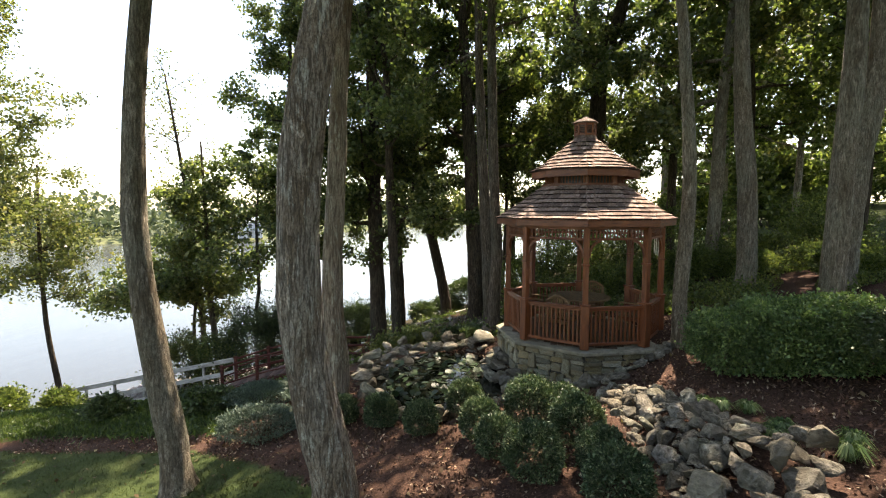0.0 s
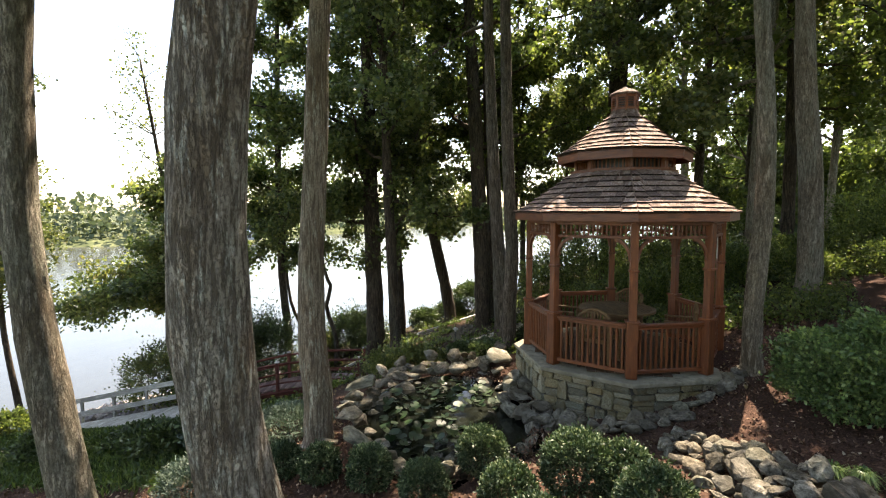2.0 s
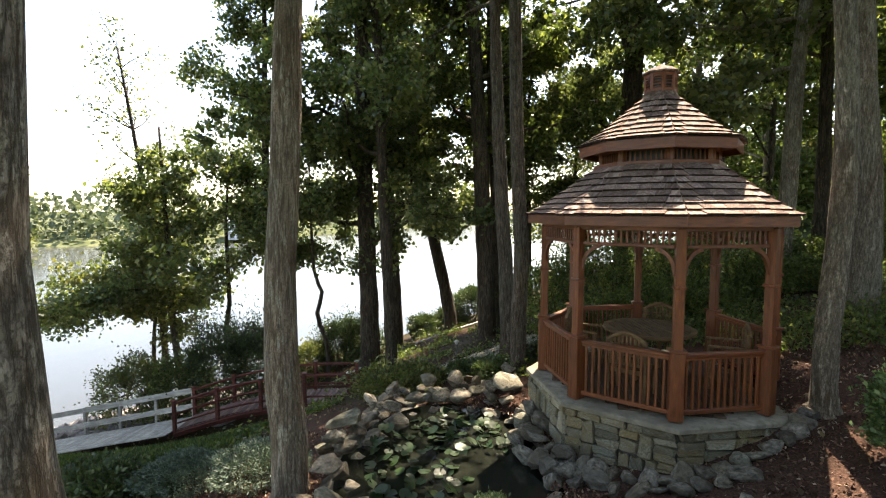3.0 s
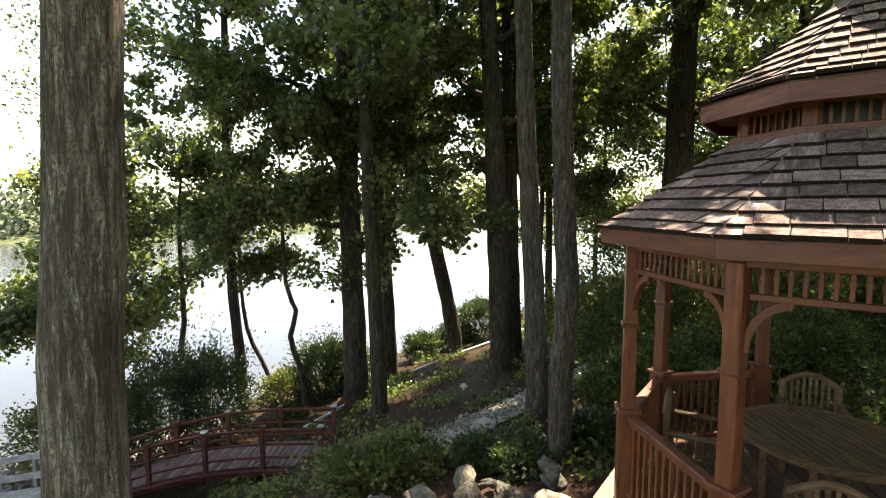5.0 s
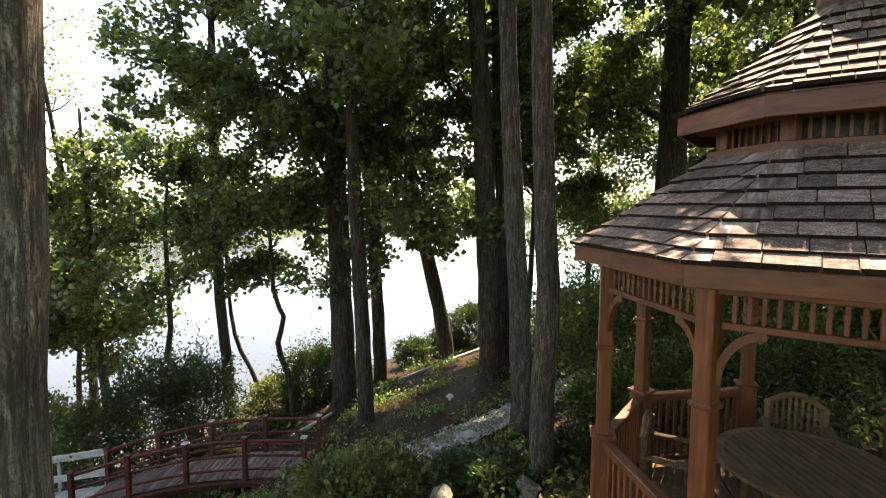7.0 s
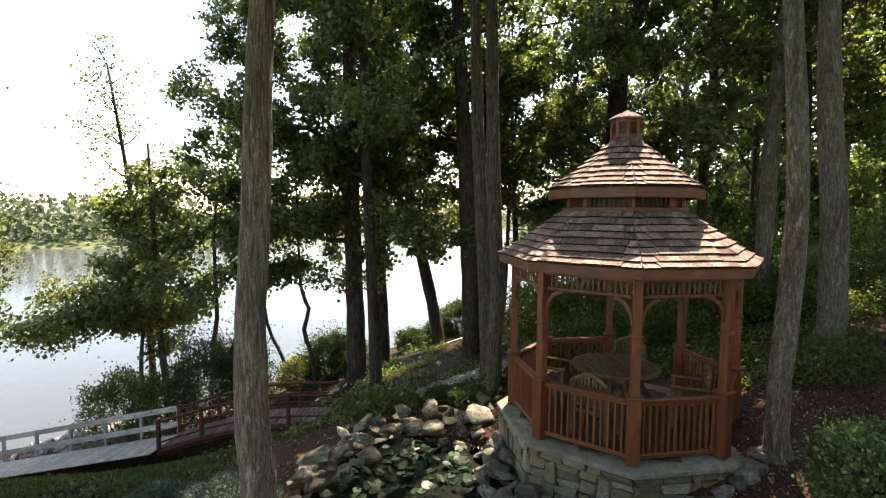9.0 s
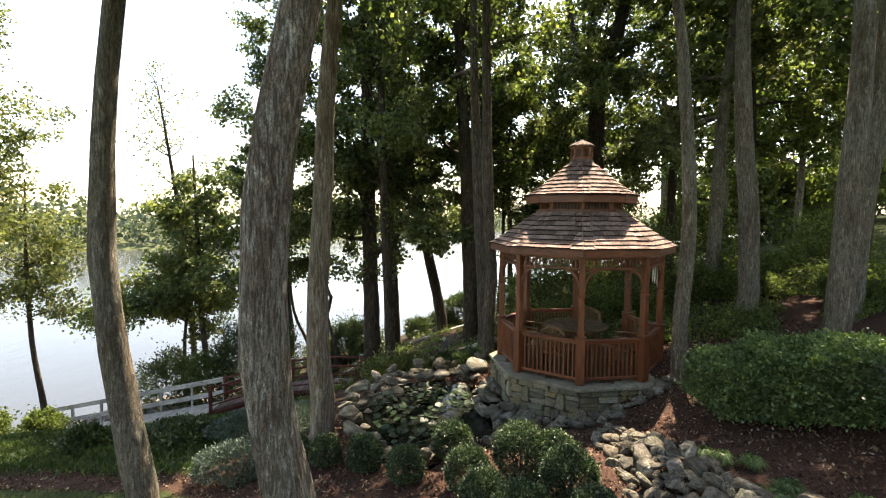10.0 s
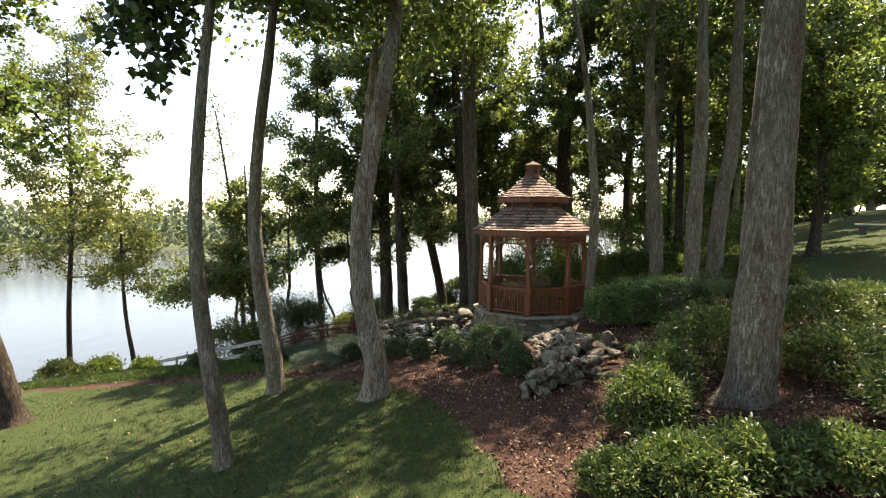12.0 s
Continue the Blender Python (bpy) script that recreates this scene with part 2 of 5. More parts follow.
# ---- helpers for meshes ----
class Geo:
    """Vertices and faces of one part while it is being put together."""

    def __init__(self):
        self.v, self.f = [], []

    def add(self, verts, faces):
        n = len(self.v)
        self.v += [tuple(p) for p in verts]
        self.f += [tuple(i + n for i in q) for q in faces]
        return self

    def box(self, cx, cy, cz, sx, sy, sz, m=None, bevel=0.0):
        """A box with its edges broken by a small bevel."""
        bm = bmesh.new()
        bmesh.ops.create_cube(bm, size=1.0)
        bmesh.ops.scale(bm, vec=(sx, sy, sz), verts=bm.verts)
        if bevel:
            bmesh.ops.bevel(bm, geom=bm.edges[:], offset=bevel, segments=1, affect="EDGES")
        bmesh.ops.translate(bm, vec=(cx, cy, cz), verts=bm.verts)
        if m is not None:
            bmesh.ops.transform(bm, matrix=m, verts=bm.verts)
        bm.verts.index_update()
        self.add([v.co for v in bm.verts], [[v.index for v in f.verts] for f in bm.faces])
        bm.free()
        return self

    def tube(self, pts, radii, seg=10, cap=True, lumps=0.0, flare=0.0):
        """A tapered tube along the points."""
        pts = [Vector(p) for p in pts]
        n0 = len(self.v)
        side = Vector((1, 0, 0))
        for i, p in enumerate(pts):
            d = (pts[min(i + 1, len(pts) - 1)] - pts[max(i - 1, 0)]).normalized()
            side = (side - d * side.dot(d))
            if side.length < 1e-4:
                side = d.orthogonal()
            side.normalize()
            up = d.cross(side)
            for k in range(seg):
                a = 2 * math.pi * k / seg
                r = radii[i] * (1 + (lumps * noise.noise(p * 1.7 + Vector((math.cos(a), math.sin(a), 0)) * 1.3) if lumps else 0))
                if flare and i < 3:
                    r *= 1 + flare * (0.55, 0.25, 0.08)[i] * (0.6 + 0.8 * abs(math.sin(a * 2.5 + p.x)))
                self.v.append(tuple(p + (side * math.cos(a) + up * math.sin(a)) * r))
        for i in range(len(pts) - 1):
            for k in range(seg):
                a, b = n0 + i * seg + k, n0 + i * seg + (k + 1) % seg
                self.f.append((a, b, b + seg, a + seg))
        if cap:
            self.f.append(tuple(n0 + k for k in range(seg - 1, -1, -1)))
            m = n0 + (len(pts) - 1) * seg
            self.f.append(tuple(m + k for k in range(seg)))
        return self

    def mesh(self, name, mat, smooth=False):
        me = bpy.data.meshes.new(name)
        me.from_pydata(self.v, [], self.f)
        me.materials.append(mat)
        if smooth:
            me.polygons.foreach_set("use_smooth", [True] * len(me.polygons))
        me.update()
        return me


def part(name, geo, mat, parent=None, label="", smooth=False):
    ob = new(name, geo.mesh(name, mat, smooth) if isinstance(geo, Geo) else geo)
    if parent is not None:
        ob.parent = parent
    if label:
        tagged(ob, label)
    return ob


def thing(name, label, category, at=(0, 0, 0), turn=0.0, group="", kind=""):
    ob = new(name)
    ob.empty_display_size = 0.1
    ob.matrix_basis = pose(*at, 0, 0, turn)
    return tagged(ob, label, category, group, kind)


def leaves_mesh(name, centres, size, mat, rng, width=0.42, up=0.5, spread=0.35, fold=0.12, axis=None):
    """Many small folded leaves, one four-cornered blade each."""
    n = len(centres)
    c = np.asarray(centres, float)
    d = rng.normal(size=(n, 3)) if axis is None else np.asarray(axis) + rng.normal(size=(n, 3)) * spread
    if axis is None:
        d[:, 2] -= 0.35
    d /= np.linalg.norm(d, axis=1, keepdims=True) + 1e-9
    nn = rng.normal(size=(n, 3))
    nn[:, 2] += up * 2
    w = np.cross(d, nn)
    w /= np.linalg.norm(w, axis=1, keepdims=True) + 1e-9
    nrm = np.cross(w, d)
    L = (size * rng.uniform(0.65, 1.3, n))[:, None]
    v = np.empty((n, 4, 3))
    v[:, 0] = c - d * L * 0.5
    v[:, 1] = c - w * L * width + nrm * L * fold + d * L * 0.05
    v[:, 2] = c + d * L * 0.5 - nrm * L * fold * 0.8
    v[:, 3] = c + w * L * width + nrm * L * fold + d * L * 0.05
    me = bpy.data.meshes.new(name)
    me.vertices.add(4 * n)
    me.vertices.foreach_set("co", v.ravel())
    me.loops.add(4 * n)
    me.loops.foreach_set("vertex_index", np.arange(4 * n, dtype=np.int32))
    me.polygons.add(n)
    me.polygons.foreach_set("loop_start", np.arange(0, 4 * n, 4, dtype=np.int32))
    me.materials.append(mat)
    me.update(calc_edges=True)
    return me


# ---- ground, lake and far shore ----
LAKE = -6.3


def soft(v, k=1.0):
    return k * np.log1p(np.exp(np.clip(np.asarray(v, float) / k, -40, 40)))


def ground_z(x, y):
    """Height of the ground: it falls to the water side and rises into the wood."""
    x, y = np.asarray(x, float), np.asarray(y, float)
    west = soft(-x)
    h = -0.5 + 0.16 * soft(x) - 0.26 * west + 0.13 * soft(west - 4)
    h = h - 0.15 * soft(y - 10.5, 1.5) * (1 - 0.6 / (1 + np.exp(-np.clip(x - 5, -40, 40) / 1.5)))
    h = h - 0.45 * np.exp(-((x - 2.3) ** 2 + (y - 9.4) ** 2) / 3.4) - 1.2 * np.exp(-((x + 6.5) ** 2 + (y - 18.5) ** 2) / 14)
    h = h - 0.9 / (1 + np.exp(-np.clip((y - 15.5) / 0.8, -40, 40))) / (1 + np.exp(np.clip(x + 8, -40, 40)))
    ramp_w = np.exp(-((y - 18.1 + 0.168 * (x + 8.15)) / 1.6) ** 2)
    h = h - ramp_w * np.clip(-0.125 * (x + 9.6), 0, 0.95)
    h = np.minimum(h, 3.5 + 0.02 * x)
    s = (y - (29.5 + 0.6 * x)) / 1.17
    d = np.clip(s / 5, 0, 1)
    d = d * d * (3 - 2 * d)
    return h * (1 - d) + d * (LAKE - 1.5)


def gz(x, y):
    return float(ground_z(x, y))


def lawn_edge(x):
    """The curved edge between the lawn and the mulch bed."""
    return np.interp(x, [-14, -9, -4.6, -3.1, -1.9, -1.0, 0.0, 0.85, 1.0, 1.3, 1.5], [11.0, 9.9, 8.6, 7.6, 6.5, 5.6, 4.3, 2.1, 0.9, 0.4, -9])


def spaced(lo, a, b, hi, step, n):
    """Even steps from a to b and growing ones out to lo and hi."""
    g = np.geomspace(1, 40, n)
    g = np.cumsum(g) / g.sum()
    return np.concatenate([a + (lo - a) * g[::-1], np.arange(a, b, step), b + (hi - b) * g])


xs = spaced(-900, -24, 24, 900, 0.3, 16)
ys = spaced(-600, -9, 32, 1400, 0.3, 16)
X, Y = np.meshgrid(xs, ys)
Z = ground_z(X, Y)
rs = np.random.default_rng(3)
near = (np.abs(X) < 24) & (Y > -9) & (Y < 32)
Z = Z + near * (0.02 * np.sin(X * 2.1 + Y) * np.sin(Y * 1.7 - X * 0.6) + rs.normal(size=Z.shape) * 0.008)
POND = (0.02, 9.98, 1.2, 1.75)   # centre and half axes
pond_r = np.sqrt(((X - POND[0]) / POND[2]) ** 2 + ((Y - POND[1]) / POND[3]) ** 2)
Z = np.where(pond_r < 1.25, np.minimum(Z, -1.1 + 0.5 * np.clip(pond_r - 0.75, 0, 1)), Z)
lawn = 1 / (1 + np.exp(-np.clip((lawn_edge(X) - Y) / 0.12, -40, 40)))
lawn = np.where(X > 1.5, 0, lawn)
lawn = np.maximum(lawn, 1 / (1 + np.exp(-np.clip((X - 10.3 - 0.15 * (Y - 6)) / 0.3, -40, 40))) * (Y < 70))
lawn = np.maximum(lawn, 1 / (1 + np.exp(-np.clip((-1.8 - 0.25 * X - Y) / 0.15, -40, 40))))
lawn = np.maximum(lawn, ((X < -4) & (Y > lawn_edge(X) + 0.7) & (Y < 15)) * 0.8)
wood = 1 / (1 + np.exp(-np.clip((Y - 14.5) / 0.6, -40, 40)))
nx, ny = len(xs), len(ys)
gg = Geo()
gg.v = list(zip(X.ravel().tolist(), Y.ravel().tolist(), Z.ravel().tolist()))
gg.f = [(j * nx + i, j * nx + i + 1, (j + 1) * nx + i + 1, (j + 1) * nx + i) for j in range(ny - 1) for i in range(nx - 1)]

GROUND, nt, ns, ln, pb = nodes_of("garden_ground")
v = coords(nt, jitter=False)
f1, f2, f3 = noise_of(nt, v, 38, 6, 0.7), noise_of(nt, v, 2.2, 5, 0.65), noise_of(nt, v, 0.5, 3)
mulch = ramp(nt, f1, [(0.3, (0.016, 0.0095, 0.0068)), (0.52, (0.06, 0.033, 0.023)), (0.75, (0.14, 0.083, 0.058))])
turf = ramp(nt, f1, [(0.3, (0.02, 0.029, 0.009)), (0.52, (0.039, 0.057, 0.018)), (0.75, (0.072, 0.09, 0.031))])
turf = mixed(nt, ramp(nt, f2, [(0.5, (0, 0, 0)), (0.7, (0.35, 0.35, 0.35))]), turf, (0.055, 0.05, 0.022))
forest = ramp(nt, f1, [(0.3, (0.011, 0.006, 0.003)), (0.52, (0.034, 0.019, 0.009)), (0.75, (0.085, 0.05, 0.025))])
forest = mixed(nt, ramp(nt, f3, [(0.45, (0, 0, 0)), (0.6, (0.45, 0.45, 0.45))]), forest, (0.035, 0.04, 0.016))
attr = ns.new("ShaderNodeAttribute")
attr.attribute_name = "cover"
sep = ns.new("ShaderNodeSeparateColor")
ln.new(attr.outputs["Color"], sep.inputs[0])


def edged(fac):
    m = ns.new("ShaderNodeMath")
    m.operation = "MULTIPLY_ADD"
    m.inputs[1].default_value = 0.5
    ln.new(f2, m.inputs[0])
    ln.new(fac, m.inputs[2])
    return ramp(nt, m.outputs[0], [(0.66, (0, 0, 0)), (0.84, (1, 1, 1))])


col = mixed(nt, edged(sep.outputs[1]), mulch, forest)
col = mixed(nt, edged(sep.outputs[0]), col, turf)
ln.new(col, pb.inputs["Base Color"])
pb.inputs["Roughness"].default_value = 0.95
pb.inputs["Specular IOR Level"].default_value = 0.1
bumped(nt, pb, f1, 0.8, 0.02)
ground = tagged(part("ground", gg, GROUND, smooth=True), "sloping garden ground of lawn, reddish bark mulch and leaf litter", "ground", kind="structure")
at = ground.data.attributes.new("cover", "FLOAT_COLOR", "POINT")
cover = np.stack([lawn.ravel(), wood.ravel(), np.zeros(lawn.size), np.ones(lawn.size)], 1)
at.data.foreach_set("color", cover.ravel())

WATER, nt, ns, ln, pb = nodes_of("lake_water")
v = coords(nt, (0.5, 0.22, 1), False)
pb.inputs["Base Color"].default_value = (0.052, 0.056, 0.051, 1)
pb.inputs["Roughness"].default_value = 0.16
pb.inputs["Specular IOR Level"].default_value = 0.42
pb.inputs["IOR"].default_value = 1.33
rip = noise_of(nt, v, 1.2, 4, 0.6)
bumped(nt, pb, rip, 0.3, 0.06)
wg = Geo().add([(-900, 8, LAKE), (900, 8, LAKE), (900, 1400, LAKE), (-900, 1400, LAKE)], [(0, 1, 2, 3)])
tagged(part("lake_water", wg, WATER), "calm pale lake reflecting a hazy bright sky", "water", kind="structure")

# ---- trees ----
def branch(start, way, length, r, rng, bend=0.35, steps=5, lift=0.1):
    """A bent, thinning branch: its points and radii."""
    p, d = Vector(start), Vector(way).normalized()
    pts, rad = [p.copy()], [r]
    for i in range(steps):
        d = (d + Vector(rng.normal(size=3) * bend * 0.5) + Vector((0, 0, lift))).normalized()
        p = p + d * (length / steps)
        pts.append(p.copy())
        rad.append(max(r * (1 - (i + 1) / steps * 0.85), 0.006))
    return pts, rad


def tree(name, label, x, y, trunk, radius, crown=(5.0, 11.0), spread=3.0, leaves=5000, leaf_mat=None, bark_mat=None, leaf_size=0.13,
         seed=1, limbs=9, top=None, group="", droop=0.0, clump=0.55, seg=12, sink=0.15):
    """A tree: trunk through the given offsets (dx, dy, dz), limbs with twigs, and leaves in loose clumps round the twigs."""
    rng = np.random.default_rng(seed)
    z0 = gz(x, y) - sink
    t = thing(name, label, "tree", (x, y, z0), group=group)
    knots = [Vector(k) for k in trunk]
    pts, n = [], max(8, int(knots[-1].z * 1.5))
    for i in range(n + 1):
        u = (i / n) ** 1.25 * (len(knots) - 1)
        k = min(int(u), len(knots) - 2)
        a, b, c, d = knots[max(k - 1, 0)], knots[k], knots[k + 1], knots[min(k + 2, len(knots) - 1)]
        w = u - k
        pts.append(0.5 * ((2 * b) + (c - a) * w + (2 * a - 5 * b + 4 * c - d) * w * w + (3 * b - a - 3 * c + d) * w ** 3))
    height = knots[-1].z
    rad = [radius * (1 - 0.75 * (p.z / height) ** 1.3) if height > 0 else radius for p in pts]
    part("trunk", Geo().tube(pts, rad, seg, True, 0.16, 1.5 if "garden" in name else 0.9), bark_mat, t, smooth=True)
    centres, sizes = [], []
    for i in range(limbs):
        gl = Geo()
        u = (i + rng.uniform(0, 0.8)) / limbs
        zc = crown[0] + (crown[1] - crown[0]) * u * 0.9
        j = min(range(len(pts)), key=lambda q: abs(pts[q].z - zc))
        base = pts[j]
        a = i * 2.4 + rng.uniform(-0.5, 0.5)
        reach = spread * (1 - 0.55 * abs(u - 0.35)) * rng.uniform(0.7, 1.15)
        up = 0.25 + 0.7 * u - droop
        lp, lr = branch(base, (math.cos(a), math.sin(a), up), reach, max(rad[j] * 0.42, 0.02), rng, 0.45, 6, 0.04 - droop * 0.2)
        gl.tube(lp, lr, 6, False)
        for q in range(2, len(lp)):
            for s in range(2):
                w = rng.normal(size=3) * (0.9, 0.9, 0.55)
                tp, trd = branch(lp[q], w, reach * rng.uniform(0.22, 0.45), lr[q] * 0.6, rng, 0.5, 3, 0.02 - droop * 0.25)
                gl.tube(tp, trd, 4, False)
                for e in tp[1:]:
                    centres.append(e)
                    sizes.append(clump * rng.uniform(0.5, 1.2))
        part("limb", gl, bark_mat, t, smooth=True)
    if leaves:
        k = rng.integers(0, len(centres), leaves)
        c = np.array([tuple(p) for p in centres])[k] + rng.normal(size=(leaves, 3)) * np.array(sizes)[k][:, None] * (0.44, 0.44, 0.32)
        part("crown", leaves_mesh("crown", c, leaf_size, leaf_mat, rng), None, t)
    return t


def straight(h, dx=0.0, dy=0.0, wob=0.1, seed=0):
    r = np.random.default_rng(seed + 77)
    return [(0, 0, 0)] + [(dx * u + r.normal() * wob * u * 1.5, dy * u + r.normal() * wob * u * 1.5, h * u) for u in (0.15, 0.35, 0.55, 0.8, 1.0)]


# garden trees beside the lawn and pond
tree("garden_tree", "tall mature tree with a swaying grey furrowed trunk beside the lawn", -1.2, 5.1, [(0.06, 0, 0), (0.06, -0.1, 0.75), (-0.03, -0.15, 1.35), (-0.14, -0.2, 1.95), (-0.23, -0.26, 2.7), (-0.22, -0.3, 3.7), (-0.08, -0.32, 4.9), (0.14, -0.25, 6.0), (0.36, -0.15, 7.2), (0.5, 0, 8.6), (0.4, 0.2, 12.5)], 0.245, (9.9, 13), 5.6, 11000, LEAF_WOOD, BARK_GREY, 0.19, 11, 19, seg=20, clump=0.9)
tree("garden_tree", "slender leaning grey trunk rising from the lawn edge", -3.95, 7.1, [(0, 0, 0), (-0.1, 0, 1.0), (-0.36, 0, 2.6), (-0.5, 0, 4.4), (-0.35, 0, 6.6), (0, 0, 9.0), (0.3, 0, 12.5)], 0.21, (9.8, 13), 6.8, 20000, LEAF_WOOD, BARK_SMOOTH, 0.18, 12, 16, seg=16, clump=0.9)
slim = tree("garden_tree", "slim grey trunk standing alone in the lawn", -3.5, 3.1, [(0, 0, 0), (-0.08, 0, 0.9), (-0.32, 0, 2.6), (-0.4, 0, 4.4), (-0.25, 0, 6.4), (0, 0, 8.4), (0.1, 0, 11)], 0.15, (8.9, 11.4), 3.4, 14000, LEAF_WOOD, BARK_SMOOTH, 0.18, 13, 12, seg=14)
tree("garden_tree", "dark trunk at the lawn's open side", -10.9, 7.3, [(0, 0, 0), (-0.3, 0, 1.2), (-0.9, 0, 3.4), (-1.2, 0, 6), (-1.0, 0, 12)], 0.34, (7.9, 12.2), 4.0, 12000, LEAF_WOOD, BARK_DARK, 0.15, 14, 10, seg=14)
tree("garden_tree", "straight brown trunk among rocks at the pond's edge", -2.12, 9.8, [(0, 0, 0), (-0.02, 0, 0.8), (-0.12, 0.05, 2.4), (-0.02, 0.1, 4.6), (0.1, 0.1, 7), (0.3, 0.2, 9.5), (0.2, 0.3, 14)], 0.235, (10.2, 14), 6.4, 4500, LEAF_WOOD, BARK_BROWN, 0.19, 15, 15, seg=18, clump=0.9)
tree("garden_tree", "big straight grey trunk rising out of the shrub bed", 4.92, 2.15, [(0, 0, 0), (0.02, 0, 1), (0.16, 0.05, 2.5), (0.24, 0.1, 4.5), (0.3, 0.1, 7), (0.2, 0.3, 13)], 0.355, (8.0, 13), 4.8, 8000, LEAF_WOOD, BARK_SMOOTH, 0.17, 16, 13, seg=20)
tree("garden_tree", "pale grey trunk close beside the gazebo", 4.7, 9.55, [(0, 0, 0), (-0.06, 0, 0.9), (0.02, 0, 2.4), (0.04, 0, 3.6), (-0.12, 0, 5.4), (-0.3, 0.2, 7.5), (-0.7, 1.9, 12.5)], 0.145, (9.8, 13), 3.3, 5800, LEAF_WOOD, BARK_SMOOTH, 0.18, 17, 9, seg=14, clump=0.9)
tree("garden_tree", "grey trunk at the wood's edge behind the hedge", 8.15, 13.15, [(0, 0, 0), (0, 0, 1.2), (-0.1, 0, 3), (-0.35, 0, 5.5), (-0.45, 0, 8.5), (-0.3, 0, 13)], 0.26, (8.6, 13.5), 2.6, 3400, LEAF_WOOD, BARK_SMOOTH, 0.15, 18, 9, seg=14)
tree("garden_tree", "grey trunk at the wood's edge behind the hedge", 7.7, 9.7, [(0, 0, 0), (0.05, 0, 1.2), (0.1, 0, 3), (0.2, 0, 5.5), (0.1, 0, 8.5), (0, 0, 13)], 0.23, (9.6, 13.5), 3.6, 3200, LEAF_WOOD, BARK_SMOOTH, 0.18, 19, 9, seg=14)
tree("garden_tree", "grey trunk leaning slightly at the wood's edge", 9.4, 11.5, [(0, 0, 0), (0.05, 0, 1.2), (0.2, 0, 3), (0.5, 0, 5), (0.5, 0, 8.5), (0.6, 0, 13)], 0.27, (9.0, 13.5), 3.0, 1800, LEAF_WOOD, BARK_SMOOTH, 0.15, 20, 9, seg=14)
tree("garden_tree", "low-branched leafy tree at the edge of the open lawn", 14.3, 13.6, straight(9, 0.2, 0, 0.1, 31), 0.2, (1.8, 9), 2.3, 12000, LEAF_WOOD, BARK_DARK, 0.14, 21, 13)

def bough(t, start, way, reach, r, n, size, mat, seed, sag=-0.03, loose=0.14):
    """One long bough with hanging twigs and its own large leaves."""
    rl = np.random.default_rng(seed)
    gl = Geo()
    lp, lr = branch(start, way, reach, r, rl, 0.3, 8, sag)
    gl.tube(lp, lr, 6, False)
    tips = []
    for q in range(2, len(lp)):
        for k in range(3):
            tp, trd = branch(lp[q], rl.normal(size=3) * (0.8, 0.8, 0.4), 0.24 * reach, r * 0.25, rl, 0.4, 3, -0.12)
            gl.tube(tp, trd, 4, False)
            tips += tp[1:]
    limb = part("limb", gl, BARK_DARK, t, smooth=True)
    c = np.array([tuple(p) for p in tips])[rl.integers(0, len(tips), n)] + rl.normal(size=(n, 3)) * (loose, loose, loose * 0.7)
    tagged(part("foliage", leaves_mesh("foliage", c, size, mat, rl, 0.42, 0.6), None, limb), kind="stuff")


# low boughs of the slim tree, hung with large dark leaves
bough(slim, (-0.05, 0, 8.35), (-1.0, -0.2, 0.02), 2.4, 0.05, 380, 0.2, LEAF_DARK, 131)
bough(slim, (-0.05, 0, 8.7), (-0.9, 0.4, 0.05), 2.4, 0.05, 380, 0.2, LEAF_DARK, 132)
bough(slim, (-0.05, 0, 8.3), (0.7, -0.3, 0.0), 1.0, 0.04, 240, 0.2, LEAF_DARK, 133)

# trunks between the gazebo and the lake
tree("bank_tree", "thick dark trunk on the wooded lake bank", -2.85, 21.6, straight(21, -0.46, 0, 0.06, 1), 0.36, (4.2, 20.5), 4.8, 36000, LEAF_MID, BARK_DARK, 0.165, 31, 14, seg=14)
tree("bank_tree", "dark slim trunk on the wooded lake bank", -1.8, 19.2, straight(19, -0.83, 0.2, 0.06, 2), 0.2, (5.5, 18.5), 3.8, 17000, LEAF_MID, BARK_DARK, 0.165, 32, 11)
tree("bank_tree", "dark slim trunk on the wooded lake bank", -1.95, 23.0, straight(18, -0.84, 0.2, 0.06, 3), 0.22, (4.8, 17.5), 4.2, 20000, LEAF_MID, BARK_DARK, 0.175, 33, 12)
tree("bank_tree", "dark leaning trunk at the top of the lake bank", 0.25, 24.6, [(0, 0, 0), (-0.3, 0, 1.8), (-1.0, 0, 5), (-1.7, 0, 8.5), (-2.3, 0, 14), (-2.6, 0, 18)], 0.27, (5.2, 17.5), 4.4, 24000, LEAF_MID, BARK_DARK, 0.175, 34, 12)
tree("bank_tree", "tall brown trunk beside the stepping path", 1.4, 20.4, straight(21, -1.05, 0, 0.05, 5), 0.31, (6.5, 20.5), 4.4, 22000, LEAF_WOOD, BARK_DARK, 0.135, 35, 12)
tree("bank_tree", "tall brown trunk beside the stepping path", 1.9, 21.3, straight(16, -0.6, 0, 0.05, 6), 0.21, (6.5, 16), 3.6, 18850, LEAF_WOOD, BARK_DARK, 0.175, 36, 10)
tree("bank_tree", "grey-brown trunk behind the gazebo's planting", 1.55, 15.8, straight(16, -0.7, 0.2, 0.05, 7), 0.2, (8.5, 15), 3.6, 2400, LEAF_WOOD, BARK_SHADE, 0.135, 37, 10)
